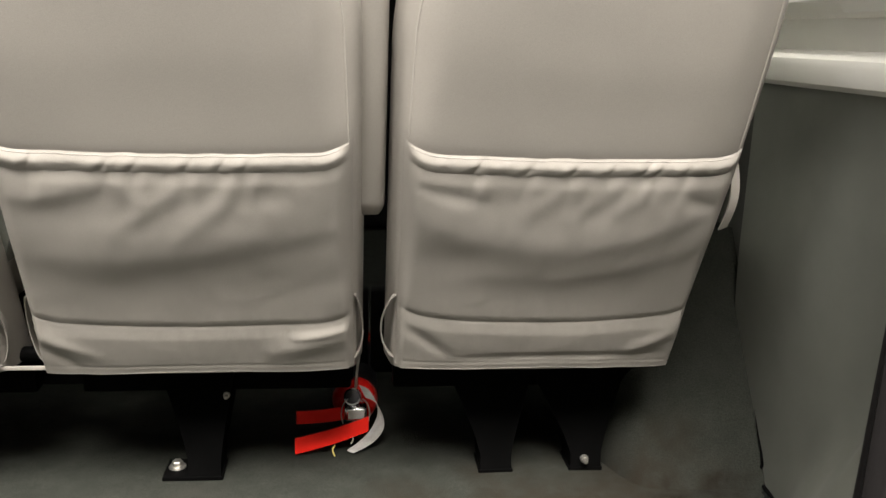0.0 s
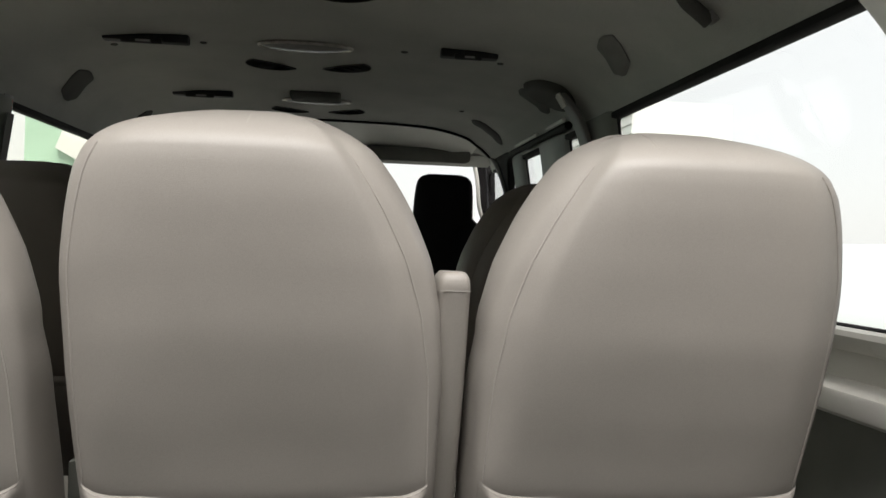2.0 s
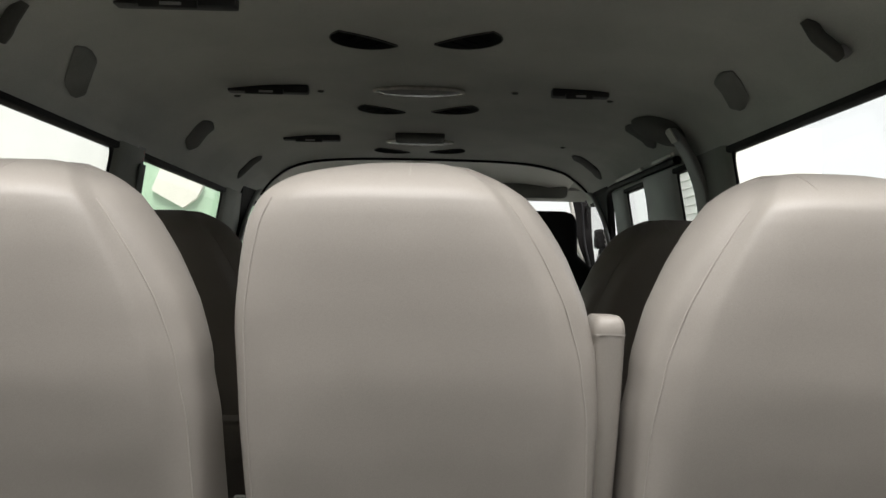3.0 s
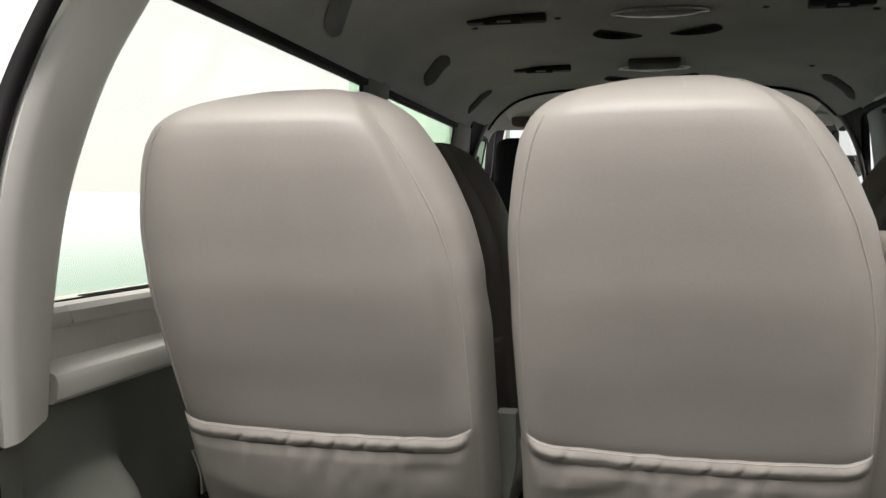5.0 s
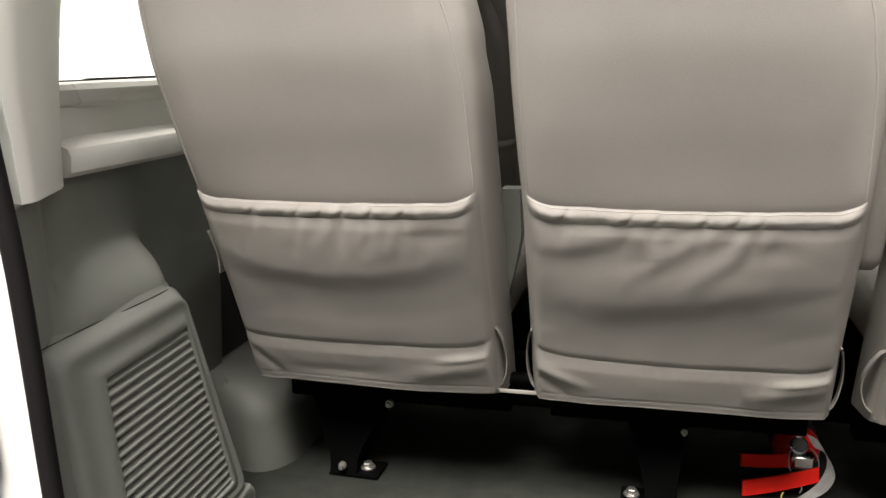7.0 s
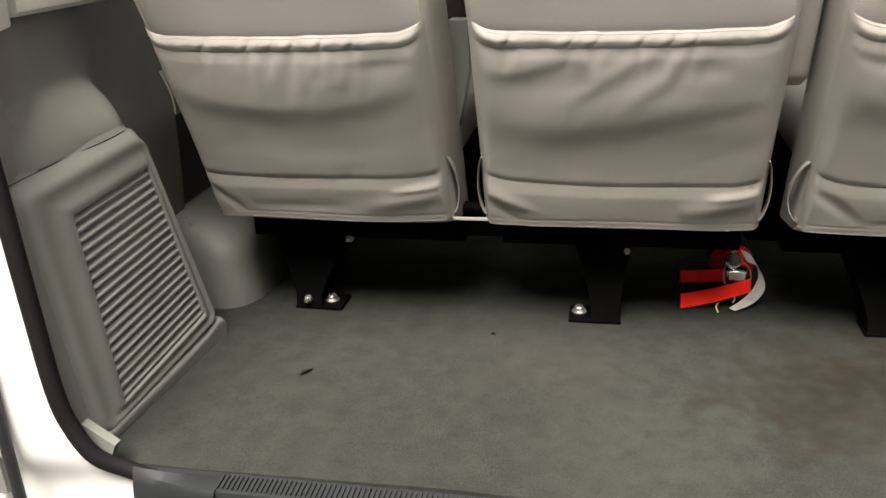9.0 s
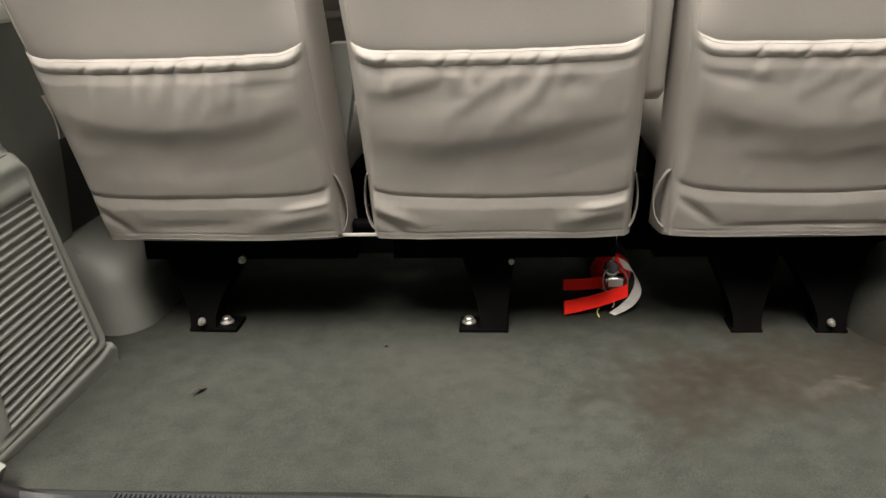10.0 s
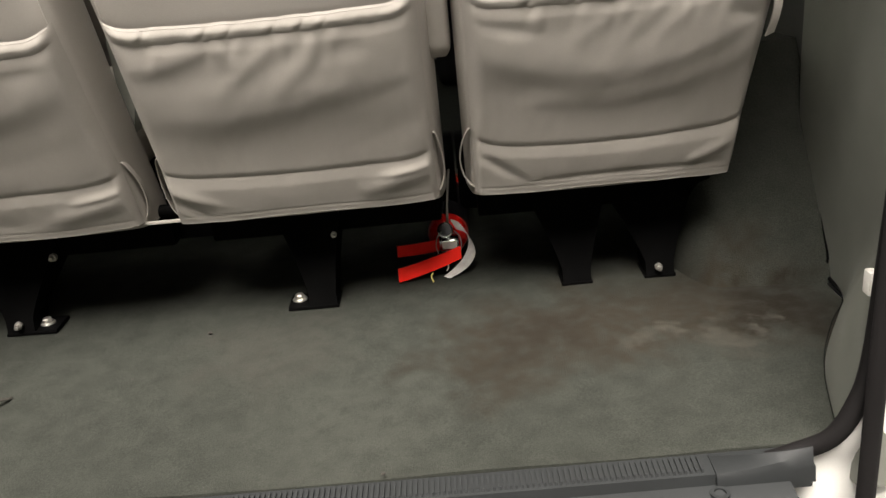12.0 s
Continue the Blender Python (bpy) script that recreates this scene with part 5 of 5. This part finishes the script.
for a, b in ((1.55, 1.78), (1.93, 2.33)):
    bm = bmesh.new()
    tube(bm, [(0.782, a, 1.336), (0.782, b, 1.336)], 0.007, 8)
    tagged(obj("curtain_rail", bm, TRIM), "pale plastic rail above the sliding door window", "rail", "door rails")
bm = bmesh.new()
tube(bm, smooth_path([(0.800, 1.56, 1.320), (0.800, 1.9, 1.322), (0.802, 2.4, 1.326), (0.806, 2.58, 1.315), (0.818, 2.64, 1.25), (0.835, 2.66, 1.10), (0.86, 2.665, 0.86)], 6), 0.014, 8)
tagged(obj("trim_sliding_door_seal", bm, RUBBER), "black seal round the sliding door", "door seal", kind="structure")
for x, y in ((0.245, 1.273), (-0.313, 1.302), (0.523, 1.290), (0.533, 2.19), (-0.556, 1.317)):
    bm = bmesh.new()
    turned(bm, [(0.010, 0.003), (0.010, -0.002), (0.006, -0.004)], 14, pose(x, y, ceiling_z(x, y)))
    tagged(obj("screw_cap", bm, PAD), "small dark screw cap in the headliner", "screw cap", "headliner screw caps")
for s, y, z in ((1, 3.58, 1.15), (-1, 3.50, 1.16)):
    mirror = thing("door_mirror", "black door mirror outside the front window", "mirror", (s * 0.98, y, z), "door mirrors")
    bm = bmesh.new()
    box(bm, (s * 0.99 - 0.045, y - 0.03, z - 0.055), (s * 0.99 + 0.045, y + 0.05, z + 0.055), 0.02, seg=3)
    part("housing", bm, RUBBER, mirror)
    bm = bmesh.new()
    tube(bm, [(s * 0.985, y + 0.01, z - 0.05), (s * 0.96, y + 0.01, z - 0.16), (s * 0.975, y - 0.10, z - 0.36), (s * 0.985, 3.375, 0.66)], 0.014, 8)
    part("bracket", bm, BLACK, mirror)


# ---- cab ----
def front_seat(cx):
    f = thing("front_seat", "black fabric front seat with a narrow raised headrest", "seat", (cx, 2.1, 0), "front seats")
    bm = bmesh.new()
    loops = []
    for k in range(121):
        z = 0.35 + 0.83 * k / 120
        w = lerp([(0.35, 0.24), (0.85, 0.25), (0.93, 0.235), (0.985, 0.15), (1.02, 0.112), (1.10, 0.108), (1.135, 0.105), (1.155, 0.100), (1.168, 0.091), (1.176, 0.079), (1.18, 0.062)], z)
        t = lerp([(0.35, 0.08), (0.95, 0.065), (1.1, 0.055), (1.16, 0.04), (1.18, 0.015)], z)
        y = 2.18 - 0.20 * (z - 0.35)
        loops.append([(cx + math.copysign(abs(math.cos(2 * math.pi * j / 32)) ** 0.5, math.cos(2 * math.pi * j / 32)) * w, y + math.copysign(abs(math.sin(2 * math.pi * j / 32)) ** 0.5, math.sin(2 * math.pi * j / 32)) * t, z) for j in range(32)])
    rings(bm, loops)
    part("backrest", bm, FABRIC, f)
    bm = bmesh.new()
    box(bm, (cx - 0.24, 2.15, -0.004), (cx + 0.24, 2.65, 0.42), 0.05, seg=3)
    part("cushion", bm, FABRIC, f)


front_seat(0.455)
front_seat(-0.50)

bm = bmesh.new()
loops = []
for k in range(13):
    x = -0.88 + 1.76 * k / 12
    bow = 0.06 * (1 - (x / 0.88) ** 2)
    loops.append([(x, 2.78, 0.0), (x, 2.74, 0.70), (x, 2.80 + bow * 0.3, 0.86), (x, 2.95, 0.90), (x, 3.45 + bow, 0.88), (x, 3.45 + bow, 0.0)])
rings(bm, loops)
tagged(obj("dashboard", bm, STRIP), "grey plastic dashboard below the windscreen", "dashboard")
bm = bmesh.new()
sheet(bm, lambda u, v: Vector(((2 * u - 1) * (0.84 - 0.12 * v), 3.62 - 0.50 * v + 0.10 * (1 - (2 * u - 1) ** 2) * (1 - v * 0.6), 0.86 + 0.47 * v)), 16, 8, (0, 0.005, 0))
ws = tagged(obj("window_windscreen", bm, SCREEN), "clear curved windscreen", "windscreen", kind="structure")
ws.visible_shadow = False
for s in (-1, 1):
    # slim light trim along the windscreen, then the black frame of the front door
    edge = smooth_path([(s * 0.700, 3.20, 1.385), (s * 0.745, 3.29, 1.362), (s * 0.762, 3.30, 1.31), (s * 0.776, 3.30, 1.233), (s * 0.791, 3.30, 1.108), (s * 0.842, 3.30, 0.995), (s * 0.90, 3.30, 0.90)], 6)
    side = smooth_path([(s * 0.800, 3.28, 1.385), (s * 0.845, 3.33, 1.362), (s * 0.868, 3.33, 1.32), (s * 0.870, 3.31, 1.233), (s * 0.870, 3.26, 1.108), (s * 0.875, 3.18, 0.98), (s * 0.90, 3.10, 0.89)], 6)
    bm = bmesh.new()
    tube(bm, edge, 0.011, 10)
    tagged(obj("trim_front_post", bm, TRIM), "light grey windscreen post trim", "pillar trim", kind="structure")
    bm = bmesh.new()
    n = len(edge) - 1
    def across(u, v):
        a, b = edge[round(v * n)], side[round(v * n)]
        return a.lerp(b, u) + Vector((0, 0.012 * math.sin(math.pi * u), 0))
    sheet(bm, across, 8, n, (0, 0.02, 0))
    tagged(obj("trim_front_door_frame", bm, RUBBER), "black frame of the front door beside the windscreen", "door frame", kind="structure")
    bm = bmesh.new()
    tube(bm, [a.lerp(b, 0.55) + Vector((0, 0.008, 0)) for a, b in zip(edge, side)][6:], 0.005, 8)
    tagged(obj("trim_front_door_seal", bm, BLACK), "dark front door seal", "door seal", kind="structure")
    # post between the front door and the sliding door
    rim = smooth_path([(s * 0.790, 3.17, 1.405), (s * 0.798, 2.98, 1.345), (s * 0.800, 2.83, 1.283), (s * 0.806, 2.68, 1.180), (s * 0.822, 2.615, 1.05), (s * 0.85, 2.58, 0.86)], 6)
    foot = smooth_path([(s * 0.800, 2.66, 1.395), (s * 0.806, 2.63, 1.330), (s * 0.815, 2.62, 1.270), (s * 0.826, 2.64, 1.180), (s * 0.840, 2.66, 1.05), (s * 0.86, 2.665, 0.86)], 6)
    bm = bmesh.new()
    sheet(bm, lambda u, v: rim[round(v * (len(rim) - 1))].lerp(foot[round(v * (len(rim) - 1))], u), 6, len(rim) - 1, (s * 0.02, 0, 0))
    tagged(obj("trim_centre_post", bm, RUBBER), "black centre post between the side doors", "door post", kind="structure")
    bm = bmesh.new()
    tube(bm, rim, [0.016 - 0.009 * k / (len(rim) - 1) for k in range(len(rim))], 8)
    tagged(obj("trim_centre_post_edge", bm, STRIP), "grey trim edge of the front door opening", "pillar trim", kind="structure")
    v = thing("sun_visor", "grey fabric sun visor folded up", "sun visor", (s * 0.42, 3.0, 1.36), "sun visors")
    bm = bmesh.new()
    q = rounded([(s * 0.17, 1.388), (s * 0.688, 1.388), (s * 0.688, 1.318), (s * 0.17, 1.318)], 0.030)
    rings(bm, [[(s * 0.429 + (x - s * 0.429) * k, y, 1.353 + (z - 1.353) * k) for x, z in q] for y, k in ((2.985, 0.97), (2.990, 1.0), (3.004, 1.0), (3.009, 0.97))])
    part("flap", bm, SOFT, v)
# lining over the cab, in front of the seam, paled to carry windscreen light
def lining(u, v):
    x = (2 * u - 1) * 0.70
    y0 = lerp(((0.0, 2.668), (0.4, 2.678), (0.5, 2.695), (0.60, 2.725), (0.70, 2.865)), abs(x))
    y = y0 + (3.08 - y0) * v
    return Vector((x, y, ceiling_z(x, y) - 0.005))


bm = bmesh.new()
sheet(bm, lining, 40, 16, (0, 0, 0.003))
tagged(obj("ceiling_cab", bm, TRIM), "lining above the front seats, windscreen light in its pale colour", "ceiling", kind="structure")
bm = bmesh.new()
prism(bm, [(3.02, 1.36), (3.13, 1.315), (3.16, 1.33), (3.12, 1.50), (3.0, 1.53)], -0.8, 0.8, "x")
tagged(obj("trim_windscreen_header", bm, HEADLINER), "grey headliner edge above the windscreen", "trim", kind="structure")
bm = bmesh.new()
prism(bm, [(-0.95, -0.06), (0.95, -0.06), (0.95, 0.84), (-0.95, 0.84)], 3.46, 3.52)
tagged(obj("wall_front", bm, PANEL), "dark bulkhead behind the dashboard", "wall", kind="structure")
